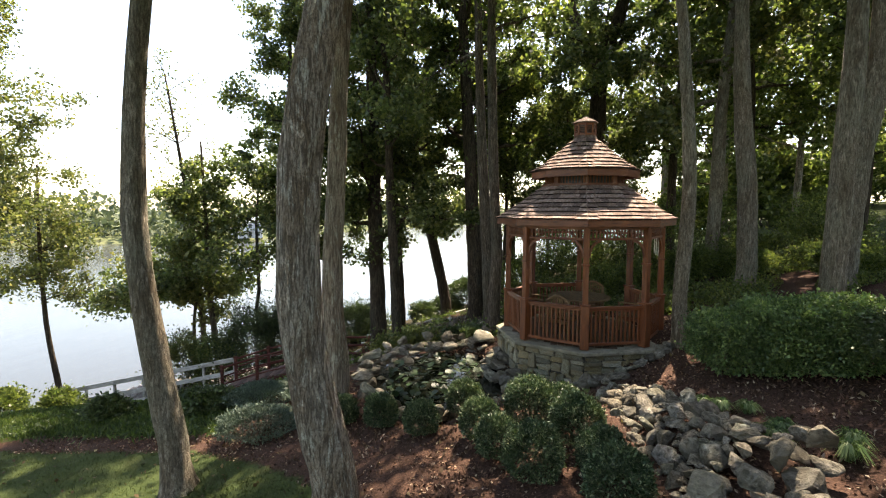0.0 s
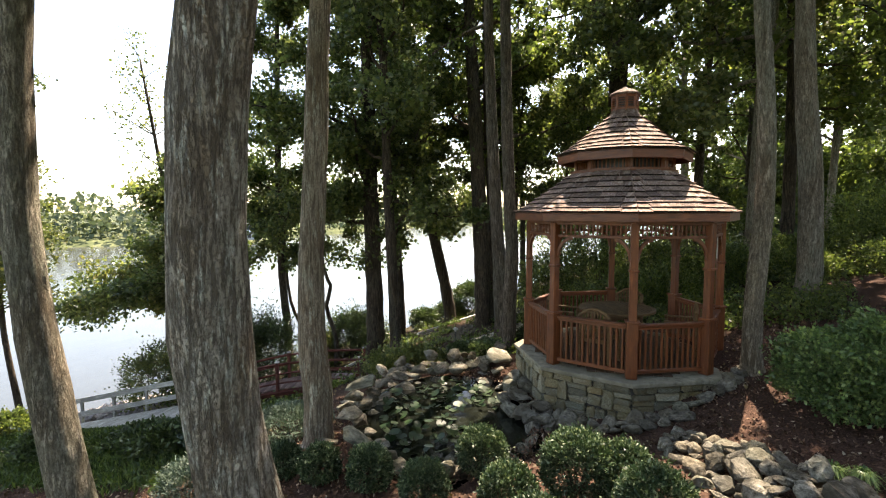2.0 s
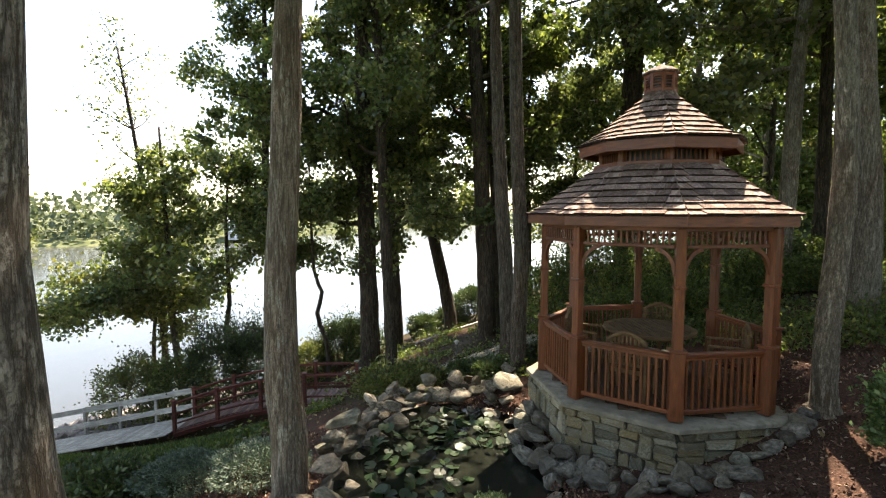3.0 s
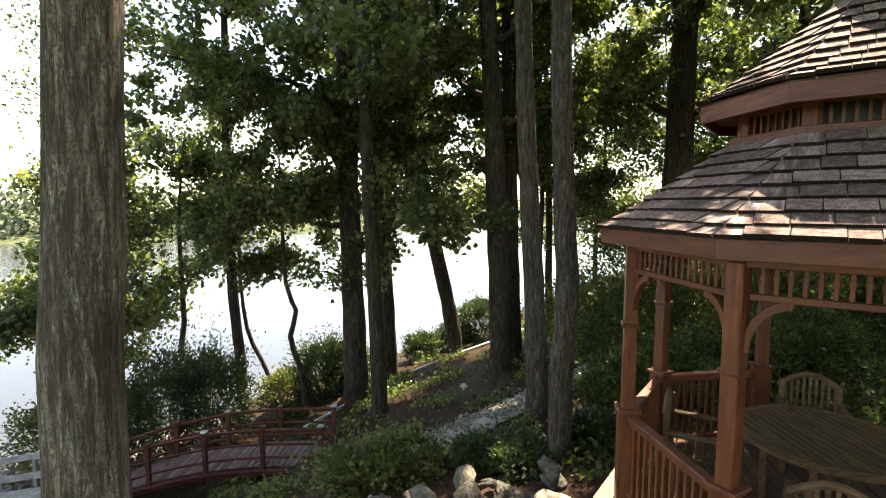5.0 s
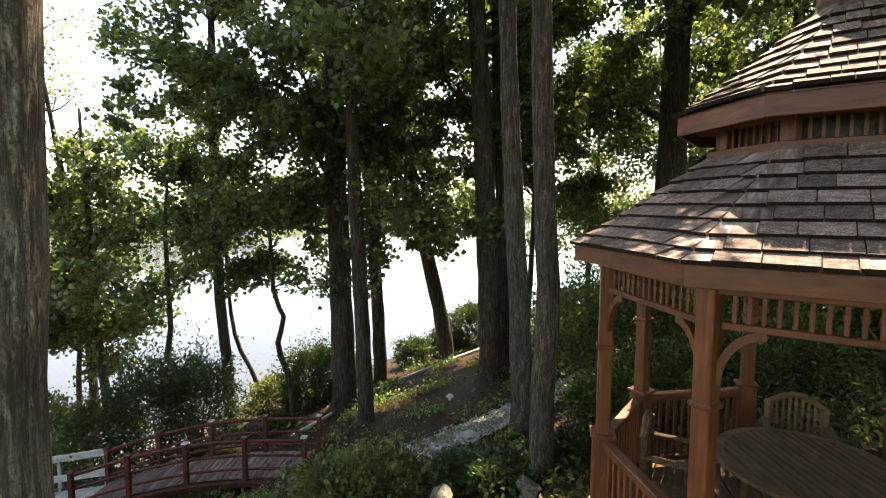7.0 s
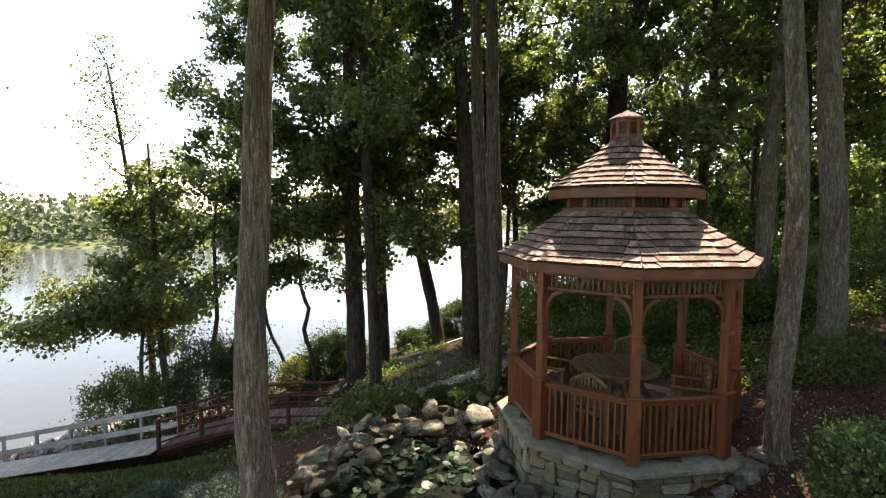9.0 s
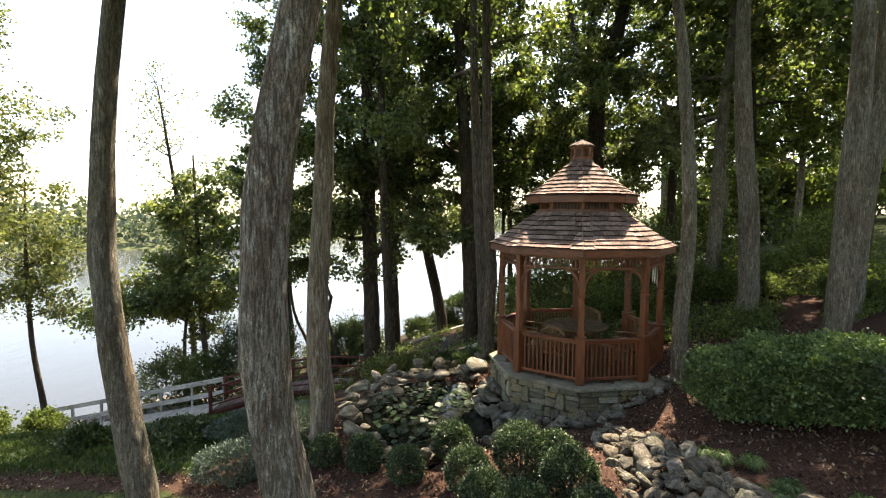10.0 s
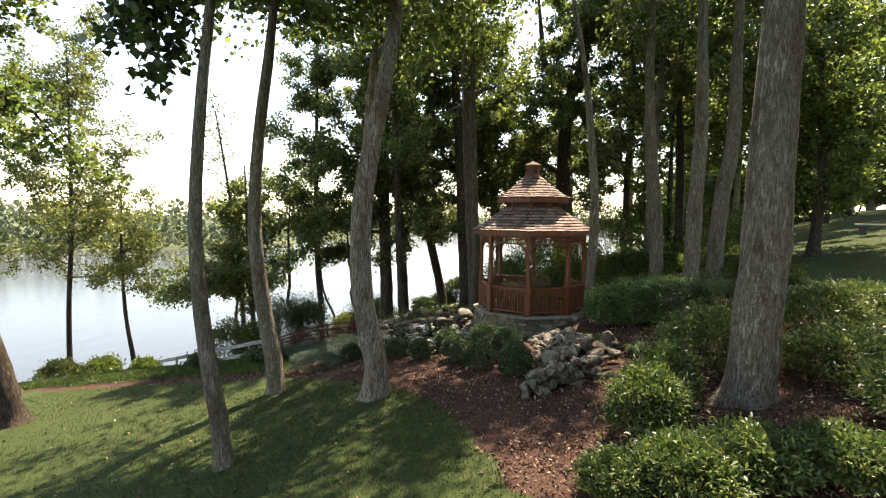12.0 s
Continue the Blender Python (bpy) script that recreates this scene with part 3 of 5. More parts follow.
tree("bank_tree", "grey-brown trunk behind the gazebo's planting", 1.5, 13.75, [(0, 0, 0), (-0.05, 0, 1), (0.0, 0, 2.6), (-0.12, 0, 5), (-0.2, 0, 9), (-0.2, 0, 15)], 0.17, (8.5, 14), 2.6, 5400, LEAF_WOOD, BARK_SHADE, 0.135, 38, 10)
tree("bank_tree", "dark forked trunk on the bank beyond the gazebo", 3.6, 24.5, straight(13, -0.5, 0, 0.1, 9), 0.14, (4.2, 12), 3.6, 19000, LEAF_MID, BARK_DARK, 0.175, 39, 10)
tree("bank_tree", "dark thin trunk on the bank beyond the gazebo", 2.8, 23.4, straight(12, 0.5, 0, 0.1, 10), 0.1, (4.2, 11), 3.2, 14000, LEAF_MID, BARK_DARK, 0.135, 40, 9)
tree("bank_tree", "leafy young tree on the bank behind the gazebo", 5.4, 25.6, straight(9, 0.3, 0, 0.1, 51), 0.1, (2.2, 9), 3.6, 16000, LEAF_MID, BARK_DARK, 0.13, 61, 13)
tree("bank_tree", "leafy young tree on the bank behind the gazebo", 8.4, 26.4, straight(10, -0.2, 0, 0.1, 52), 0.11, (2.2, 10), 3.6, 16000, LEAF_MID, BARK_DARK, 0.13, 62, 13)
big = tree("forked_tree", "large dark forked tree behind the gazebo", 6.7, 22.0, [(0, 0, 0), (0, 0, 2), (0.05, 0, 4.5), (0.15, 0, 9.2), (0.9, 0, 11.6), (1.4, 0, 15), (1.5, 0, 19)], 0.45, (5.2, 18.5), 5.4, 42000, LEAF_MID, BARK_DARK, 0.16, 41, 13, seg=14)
fk = Geo().tube([(0.12, 0, 8.6), (-0.25, 0.1, 9.8), (-1.1, 0.2, 12), (-1.5, 0.3, 16)], [0.24, 0.22, 0.17, 0.05], 12, False, 0.12)
part("fork", fk, BARK_DARK, big, smooth=True)

# slender trees on the shore
def shore(label, x, y, trunk, r, crown, spread, n, mat, size, seed, limbs=10, **kw):
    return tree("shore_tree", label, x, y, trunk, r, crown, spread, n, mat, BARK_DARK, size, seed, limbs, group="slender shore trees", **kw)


shore("slender shore tree with a thin yellow-green crown", -17.8, 18.4, [(0, 0, 0), (-0.2, 0, 1.5), (-0.1, 0, 5), (0.2, 0, 9), (0.3, 0, 17)], 0.13, (5.5, 17), 4.8, 26000, LEAF_BRIGHT, 0.125, 51, 17)
shore("slender shore tree with a rounded yellow-green crown", -15.2, 19.2, [(0, 0, 0), (-0.15, 0, 1.5), (-0.5, 0, 4), (-0.6, 0, 7), (-0.5, 0, 10.5)], 0.12, (5.2, 10), 2.5, 7500, LEAF_BRIGHT, 0.12, 52, 11)
young = shore("young shore tree with spreading leafy boughs", -10.3, 22.2, [(0, 0, 0), (-0.1, 0, 1.5), (-0.3, 0, 4), (-0.4, 0, 8), (-0.5, 0, 11)], 0.15, (3.8, 10.4), 2.5, 8500, LEAF_MID, 0.17, 53, 15)
bough(young, (-0.2, 0, 5.6), (-1.0, -0.1, 0.0), 5.6, 0.07, 4200, 0.15, LEAF_MID, 141, -0.05, 0.3)
bough(young, (-0.15, 0, 5.0), (-0.7, -0.6, 0.1), 4.0, 0.06, 2600, 0.15, LEAF_MID, 142, -0.05, 0.3)
shore("shore tree with a straight dark trunk and dense crown", -6.65, 22.3, [(0, 0, 0), (0, 0, 2), (-0.2, 0, 5), (-0.2, 0, 10), (0, 0, 19)], 0.18, (4.8, 19), 2.9, 26000, LEAF_MID, 0.14, 54, 20)
shore("thin crooked shore tree with a twisting trunk", -7.8, 22.4, [(0, 0, 0), (-0.15, 0, 1.4), (-0.5, 0, 2.3), (-0.8, 0, 2.9), (-0.65, 0, 3.9), (-0.7, 0, 7), (-0.4, 0, 9.5)], 0.11, (4.6, 9.5), 2.4, 4500, LEAF_MID, 0.16, 55, 9)
shore("thin crooked shore tree with a twisting trunk", -4.5, 21.8, [(0, 0, 0), (-0.05, 0, 1.4), (-0.4, 0, 2.5), (-0.2, 0, 3.4), (-0.5, 0, 4.3), (-0.6, 0, 8)], 0.1, (4.6, 8.5), 2.4, 4500, LEAF_MID, 0.16, 56, 9)
shore("thin leaning shore sapling", -5.8, 23.0, [(0, 0, 0), (-0.3, 0, 1.4), (-0.9, 0, 2.8), (-1.1, 0, 5), (-1.1, 0, 8)], 0.08, (4.6, 8), 2.0, 3000, LEAF_WOOD, 0.16, 57, 8)
shore("half-bare shore tree with wispy twigs at its top", -11.4, 22.8, [(0, 0, 0), (0.1, 0, 3), (-0.3, 0, 8), (-1.2, 0, 14.4)], 0.14, (8.5, 14.8), 2.6, 1100, LEAF_BRIGHT, 0.12, 58, 16, sink=0.3)
shore("small lit tree with bright yellow-green leaves", -11.6, 22.6, straight(7.4, 0, 0, 0.1, 4), 0.1, (3.2, 7.2), 2.6, 9500, LEAF_BRIGHT, 0.15, 59, 12, sink=0.3)
shore("tall shore tree with a thin pale crown", -23.0, 15.5, straight(16, 0.4, 0, 0.1, 8), 0.15, (4.5, 16), 5.0, 26000, LEAF_BRIGHT, 0.13, 60, 17)

# the wood behind and beside the gazebo
rw = np.random.default_rng(5)
spots = [(13.2, 15.6), (15.8, 19.2), (11.8, 19.2), (9.8, 18.0), (14, 25), (18.5, 26), (10.5, 22.8), (13.5, 30), (23, 28), (17.5, 31), (27, 24.5), (21, 34)]
for k in range(900):
    if len(spots) >= 27:
        break
    x, y = rw.uniform(6.5, 46), rw.uniform(17, 60)
    if (x > 11 and y < 24 and x < 24) or y > 27 + 0.6 * x or (x < 10 and y < 21):
        continue
    if all((x - a) ** 2 + (y - b) ** 2 > 11 for a, b in spots):
        spots.append((x, y))
protos = []
for k in range(4):
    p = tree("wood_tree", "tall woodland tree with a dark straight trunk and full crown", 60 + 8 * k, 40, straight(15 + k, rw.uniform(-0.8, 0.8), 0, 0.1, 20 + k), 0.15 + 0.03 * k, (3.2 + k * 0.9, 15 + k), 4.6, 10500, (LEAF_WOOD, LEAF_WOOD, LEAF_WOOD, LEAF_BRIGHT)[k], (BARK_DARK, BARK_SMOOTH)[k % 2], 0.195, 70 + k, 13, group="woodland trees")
    protos.append(p)
for i, (x, y) in enumerate(spots):
    m = pose(x, y, gz(x, y) - 0.2, 0, 0, rw.uniform(0, 360))
    if i < len(protos):
        protos[i].matrix_basis = m
    else:
        copy_thing(protos[i % len(protos)], m)

# unseen trees added behind the walk to hold back light from that side
back = tree("wood_tree", "unseen leafy tree added behind the lawn to block light", 3.0, -16.0, straight(14, 0.3, 0, 0.1, 41), 0.24, (3.0, 14), 5.2, 6500, LEAF_WOOD, BARK_SMOOTH, 0.42, 95, 13, group="trees behind the lawn", clump=0.9)
for x, y in ((9.5, -10), (15, -6), (10, -17), (18, -13), (-2.5, -20), (24, -2), (20, 4), (17, -21), (26, 12), (-10, -22)):
    copy_thing(back, pose(x, y, gz(x, y) - 0.2, 0, 0, rw.uniform(0, 360)) @ Matrix.Scale(rw.uniform(0.9, 1.25), 4))

# ---- far shore ----
rf = np.random.default_rng(8)


def far_shore_y(x):
    return np.interp(x, [-500, -220, -110, -60, -20, 40, 150, 400], [90, 110, 119, 140, 260, 330, 360, 380])


fx = np.concatenate([rf.uniform(-420, -60, 1500), rf.uniform(-60, 250, 900)])
fy = far_shore_y(fx) + rf.gamma(2.0, 8.0, len(fx))
far_keep = ~((np.abs(fx + 57.5) < 9) & (fy < 156))
fx, fy = fx[far_keep], fy[far_keep]
fh = rf.uniform(7, 13.5, len(fx)) * np.interp(fx, [-400, -60, 0, 250], [1, 1.05, 1.4, 1.5])
k = rf.integers(0, len(fx), 36000)
ang, rr = rf.uniform(0, 6.28, 36000), np.sqrt(rf.uniform(0, 1, 36000))
u = rf.uniform(0.02, 1, 36000)
wid = fh[k] * 0.42 * np.sqrt(np.clip(1 - (u - 0.35) ** 2 * 2.1, 0.02, 1))
cc = np.stack([fx[k] + np.cos(ang) * rr * wid, fy[k] + np.sin(ang) * rr * wid, LAKE + 0.3 + fh[k] * u], 1)
tagged(part("far_woods", leaves_mesh("far_woods", cc, 1.5, LEAF_FAR_HAZED, rf, 0.45), None), "line of green trees along the far shore, haze painted into the leaf colour", "woods", kind="stuff")
bank = Geo()
bx = np.linspace(-500, 400, 120)
for x in bx:
    y = float(far_shore_y(x))
    bank.v += [(x, y - 4, LAKE - 0.5), (x, y + 2, LAKE + 1.2), (x, y + 60, LAKE + 5), (x, y + 200, LAKE + 8)]
for i in range(len(bx) - 1):
    for j in range(3):
        a = i * 4 + j
        bank.f.append((a, a + 4, a + 5, a + 1))
FAR_BANK = surface("far_bank", (0.06, 0.075, 0.03), (0.1, 0.12, 0.05), (0.16, 0.17, 0.08), 0.3, 0.95, 0.3, 0.1)
tagged(part("far_bank", bank, FAR_BANK), "low grassy bank across the lake", "bank", kind="structure")

# a house across the lake
WHITE_WALL = surface("white_house_paint", (0.6, 0.6, 0.58), (0.74, 0.74, 0.72), (0.82, 0.82, 0.8), 2, 0.7, 0.1, 0.01)
HOUSE_ROOF = surface("pale_blue_roof", (0.3, 0.36, 0.4), (0.42, 0.48, 0.52), (0.52, 0.58, 0.62), 3, 0.6, 0.2, 0.02)
WINDOW_GLASS = surface("dark_window", (0.03, 0.04, 0.05), (0.05, 0.06, 0.07), (0.08, 0.09, 0.1), 2, 0.1, 0.0, 0.001)
house = thing("lake_house", "white two-storey house with a pale roof across the lake", "house", (-57.5, 144.0, LAKE + 0.7), 20)
part("wall", Geo().box(0, 0, 2.3, 8.6, 6.0, 4.6, bevel=0.03), WHITE_WALL, house)
part("roof", Geo().add([(-4.8, -3.5, 4.6), (4.8, -3.5, 4.6), (4.8, 3.5, 4.6), (-4.8, 3.5, 4.6), (-4.6, 0, 6.3), (4.6, 0, 6.3), (-4.8, -3.5, 4.45), (4.8, -3.5, 4.45), (4.8, 3.5, 4.45), (-4.8, 3.5, 4.45)],
     [(0, 1, 5, 4), (2, 3, 4, 5), (1, 2, 5), (3, 0, 4), (6, 9, 8, 7), (0, 6, 7, 1), (1, 7, 8, 2), (2, 8, 9, 3), (3, 9, 6, 0)]), HOUSE_ROOF, house, "pale grey-blue pitched roof")
for zz in (1.2, 3.5):
    for i in range(4):
        w = part("window", Geo().box(-3.1 + i * 2.07, -3.03, zz, 1.1, 0.1, 1.3, bevel=0.02), WHITE_WALL, house)
        part("pane", Geo().box(-3.1 + i * 2.07, -3.085, zz, 0.95, 0.02, 1.15), WINDOW_GLASS, w, "dark window pane")
part("porch_roof", Geo().box(0, -3.9, 2.35, 8.8, 1.9, 0.15, bevel=0.02), HOUSE_ROOF, house)
for i in range(5):
    part("porch_post", Geo().box(-4.2 + i * 2.1, -4.7, 1.15, 0.18, 0.18, 2.3, bevel=0.02), WHITE_WALL, house)

# ---- the gazebo ----
GX, GY, PHI = 3.167, 11.14, -0.233
gaz = thing("gazebo", "octagonal red-stained cedar gazebo with two-tier shingled roof, stone base", "gazebo", (GX, GY, 0))


def ring(r, z, n=8, off=0.0):
    return [Vector((r * math.sin(PHI + (k + off) * math.tau / n), -r * math.cos(PHI + (k + off) * math.tau / n), z)) for k in range(n)]


def prism(rings):
    g = Geo()
    n = len(rings[0])
    for rg in rings:
        g.v += [tuple(p) for p in rg]
    for i in range(len(rings) - 1):
        for k in range(n):
            a, b = i * n + k, i * n + (k + 1) % n
            g.f.append((a, b, b + n, a + n))
    g.f.append(tuple(range(n - 1, -1, -1)))
    g.f.append(tuple((len(rings) - 1) * n + k for k in range(n)))
    return g


def along(a, b):
    """A frame with x along a to b, z up and the origin half way."""
    a, b = Vector(a), Vector(b)
    d = (b - a).normalized()
    s = Vector((0, 0, 1)).cross(d).normalized()
    m = Matrix((d, s, d.cross(s))).transposed().to_4x4()
    m.translation = (a + b) / 2
    return m, (b - a).length


core = part("stone_base", prism([ring(1.84, -1.3), ring(1.84, -0.07)]), MORTAR, gaz, "grey fieldstone plinth with dark joints")
part("floor_slab", prism([ring(1.93, -0.068), ring(1.95, -0.058), ring(1.95, -0.01), ring(1.93, 0.0)]), SLAB, gaz, "pale flat flagstone slab")
rg = np.random.default_rng(21)
stone_meshes = []
for k in range(10):
    bm = bmesh.new()
    bmesh.ops.create_cube(bm, size=1.0)
    bmesh.ops.bevel(bm, geom=bm.edges[:], offset=0.1, segments=1, affect="EDGES")
    for v in bm.verts:
        v.co += Vector(rg.normal(size=3) * 0.07)
    me = bpy.data.meshes.new("stone")
    bm.to_mesh(me)
    bm.free()
    me.materials.append(STONE_CUT)
    stone_meshes.append(me)
posts8 = ring(1.84, 0)
for k in range(8):
    a, b = posts8[k], posts8[(k + 1) % 8]
    m, L = along(a, b)
    z = -0.075
    for h in (0.11, 0.31, 0.27, 0.3, 0.28):
        x = -L / 2
        while x < L / 2 - 0.03:
            w = min(rg.choice((0.14, 0.18, 0.24, 0.3, 0.38)) * rg.uniform(0.85, 1.15), L / 2 - x)
            if L / 2 - x - w < 0.14:
                w = L / 2 - x
            cut = rg.uniform(0.28, 0.72)
            cells = [(0.0, 1.0)] if h < 0.2 or w < 0.2 else ([(0.0, cut), (cut, 1.0)] if rg.uniform() < 0.7 else [(0.0, 0.28), (0.28, 0.62), (0.62, 1.0)])
            for c0, c1 in cells:
                hh = h * (c1 - c0)
                s = part("stone", stone_meshes[rg.integers(10)], None, core)
                s.matrix_basis = m @ Matrix.Translation((x + w / 2, 0.0, z - h * c0 - hh / 2)) @ Matrix.Rotation(rg.normal() * 0.03, 4, "Y") @ Matrix.Diagonal((w * rg.uniform(0.9, 0.99), 0.12 + rg.uniform(-0.05, 0.06), hh * rg.uniform(0.82, 0.95), 1))
            x += w
        z -= h

POST_R = 1.67
corner = ring(POST_R, 0)
for k in range(8):
    a = PHI + k * math.tau / 8
    m = Matrix.Translation(corner[k]) @ Matrix.Rotation(a, 4, "Z")
    if k == 0:
        gp = Geo().box(0, 0, 1.645, 0.115, 0.115, 1.51, bevel=0.008)
        post_me = gp.mesh("post", RED_WOOD)
        newel_me = Geo().box(0, 0, 0.445, 0.17, 0.17, 0.87, bevel=0.01).mesh("newel", RED_WOOD)
        cap_me = Geo().box(0, 0, 0.895, 0.215, 0.215, 0.03, bevel=0.008).mesh("newel_cap", RED_WOOD_FLAT)
        collar_me = Geo().box(0, 0, 1.68, 0.15, 0.15, 0.04, bevel=0.01).mesh("collar", RED_WOOD)
    for nm, me in (("post", post_me), ("newel", newel_me), ("newel_cap", cap_me), ("collar", collar_me)):
        part(nm, me, None, gaz).matrix_basis = m

bal_me = Geo().box(0, 0, 0.46, 0.032, 0.032, 0.66, bevel=0.004).mesh("baluster", RED_WOOD)
fr_me = Geo().box(0, 0, 2.28, 0.026, 0.016, 0.18, bevel=0.003).box(0, 0, 2.3, 0.04, 0.022, 0.05, bevel=0.008).mesh("frieze_slat", RED_WOOD)
arch = Geo()
n = 9
for i in range(n + 1):
    u = i / n * math.pi / 2
    ox, oz = 0.055 + 0.24 * (1 - math.cos(u)), 1.82 + 0.32 * math.sin(u)
    nx_, nz_ = -math.cos(u), math.sin(u)
    for yy in (-0.022, 0.022):
        arch.v += [(ox - nx_ * 0.022, yy, oz - nz_ * 0.022), (ox + nx_ * 0.022, yy, oz + nz_ * 0.03)]
for i in range(n):
    a = i * 4
    arch.f += [(a, a + 4, a + 5, a + 1), (a + 2, a + 3, a + 7, a + 6), (a, a + 2, a + 6, a + 4), (a + 1, a + 5, a + 7, a + 3)]
arch_me = arch.mesh("bracket", RED_WOOD)
for k in range(8):
    a, b = corner[k], corner[(k + 1) % 8]
    m, L = along(a, b)
    m0 = m.copy()
    inner = L - 0.15
    if k != 3:
        part("handrail", Geo().box(0, 0, 0.83, inner, 0.095, 0.045, bevel=0.01).box(0, 0, 0.785, inner, 0.045, 0.04), RED_WOOD_FLAT, gaz).matrix_basis = m0
        part("bottom_rail", Geo().box(0, 0, 0.1, inner, 0.05, 0.06, bevel=0.008), RED_WOOD_FLAT, gaz).matrix_basis = m0
        nb = 12
        for i in range(nb):
            part("baluster", bal_me, None, gaz).matrix_basis = m0 @ Matrix.Translation(((i - (nb - 1) / 2) * inner / (nb + 0.4), 0, 0))
    part("frieze_rail", Geo().box(0, 0, 2.18, inner + 0.02, 0.05, 0.045, bevel=0.006), RED_WOOD_FLAT, gaz).matrix_basis = m0
    part("header_beam", Geo().box(0, 0, 2.42, L + 0.02, 0.08, 0.11, bevel=0.006), RED_WOOD_FLAT, gaz).matrix_basis = m0
    for i in range(15):
        part("frieze_slat", fr_me, None, gaz).matrix_basis = m0 @ Matrix.Translation(((i - 7) * inner / 15.5, 0, 0))
    part("bracket", arch_me, None, gaz).matrix_basis = m0 @ Matrix.Translation((-L / 2, 0, 0))
    part("bracket", arch_me, None, gaz).matrix_basis = m0 @ Matrix.Translation((L / 2, 0, 0)) @ Matrix.Rotation(math.pi, 4, "Z")

shingle_mes = []
for k in range(6):
    g = Geo()
    wav = [rg.normal() * 0.012 for _ in range(4)]
    v = [(-0.5, 0, 0), (0.5, 0 + wav[1], 0), (0.5, 1, -0.35), (-0.5, 1, -0.35), (-0.5, 0, 1), (0.5, 0 + wav[1], 1), (0.5, 1, 0.0), (-0.5, 1, 0.0)]
    g.add(v, [(0, 3, 2, 1), (4, 5, 6, 7), (0, 1, 5, 4), (1, 2, 6, 5), (2, 3, 7, 6), (3, 0, 4, 7)])
    me = g.mesh("shingle", SHINGLE)
    # the dark butt face paints the shade line under each course
    me.materials.append(SHINGLE_END_SHADED)
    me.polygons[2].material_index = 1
    shingle_mes.append(me)


def roof(name, r0, z0, r1, z1, courses, width, flare, split, label, board=0.13):
    """One tier of the roof: sheathing, fascia and overlapping shingles; `split` sides get single shingles, the rest stay joined."""
    prof = [(r0 + (r1 - r0) * u, z0 + (z1 - z0) * (u ** flare)) for u in np.linspace(0, 1, courses + 1)]
    body = part(name, prism([ring(r * 0.99, z - 0.02) for r, z in prof]), SHINGLE, gaz, label)
    rest = Geo()
    for k in range(8):
        for i in range(courses):
            (ra, za), (rb, zb) = prof[i], prof[i + 1]
            ca, cb = ring(ra, za), ring(rb, zb)
            a, b, c, d = ca[k], ca[(k + 1) % 8], cb[(k + 1) % 8], cb[k]
            ex = (b - a).normalized()
            upv = ((c + d) / 2 - (a + b) / 2)
            sl = upv.length
            ey = upv.normalized()
            ez = ex.cross(ey)
            m = Matrix((ex, ey, ez)).transposed().to_4x4()
            m.translation = (a + b) / 2
            L = (b - a).length
            x = -L / 2 - 0.004
            end = L / 2 + 0.004
            while x < end - 0.01:
                w = rg.uniform(0.7, 1.3) * width
                if end - x - w < width * 0.5:
                    w = end - x
                xa, xb = x + 0.003, x + w - 0.003
                x += w
                lift = rg.uniform(0.006, 0.011)
                drop = -rg.uniform(0.012, 0.02)
                # trimmed along the hips
                lim = L / 2 - (L - (c - d).length) / 2
                ta, tb = max(xa, -lim - 0.004), min(xb, lim + 0.004)
                if split(k):
                    if ta - xa > 0.02 or xb - tb > 0.02 or tb - ta < 0.03:
                        g = Geo()
                        th = 0.03
                        tb2, ta2 = max(tb, ta + 0.004), ta
                        if tb < ta:
                            ta2 = tb2 = min(max((xa + xb) / 2, -lim), lim)
                            tb2 = ta2 + 0.004
                        vv = [(xa, drop, 0.004), (xb, drop, 0.004), (tb2, sl, -0.004), (ta2, sl, -0.004), (xa, drop, 0.004 + th), (xb, drop, 0.004 + th), (tb2, sl, 0.002), (ta2, sl, 0.002)]
                        g.add(vv, [(0, 3, 2, 1), (4, 5, 6, 7), (0, 1, 5, 4), (1, 2, 6, 5), (2, 3, 7, 6), (3, 0, 4, 7)])
                        s = part("shingle", g, SHINGLE, body)
                        # same painted shade line on trimmed shingles
                        s.data.materials.append(SHINGLE_END_SHADED)
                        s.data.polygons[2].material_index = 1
                        s.matrix_basis = m
                    else:
                        s = part("shingle", shingle_mes[rg.integers(6)], None, body)
                        s.matrix_basis = m @ Matrix.Translation(((xa + xb) / 2, drop, 0.004 + lift)) @ Matrix.Diagonal((xb - xa, sl - drop + 0.02, 0.03, 1))
                else:
                    th = 0.03
                    if tb < ta:
                        ta = tb = min(max((xa + xb) / 2, -lim), lim)
                    vv = [(xa, drop, 0.004), (xb, drop, 0.004), (tb, sl, -0.004), (ta, sl, -0.004), (xa, drop, 0.004 + th), (xb, drop, 0.004 + th), (tb, sl, 0.002), (ta, sl, 0.002)]
                    rest.add([m @ Vector(p) for p in vv], [(0, 3, 2, 1), (4, 5, 6, 7), (0, 1, 5, 4), (1, 2, 6, 5), (2, 3, 7, 6), (3, 0, 4, 7)])
    if rest.v:
        tagged(part("far_shingles", rest, SHINGLE, body), kind="stuff")
    ro = ring(r0 - 0.035, 0)
    for k in range(8):
        m, L = along(ro[k], ro[(k + 1) % 8])
        part("fascia", Geo().box(0, 0, z0 - 0.005 - board / 2, L + 0.008, 0.025, board, bevel=0.004), RED_WOOD_FLAT, gaz).matrix_basis = m
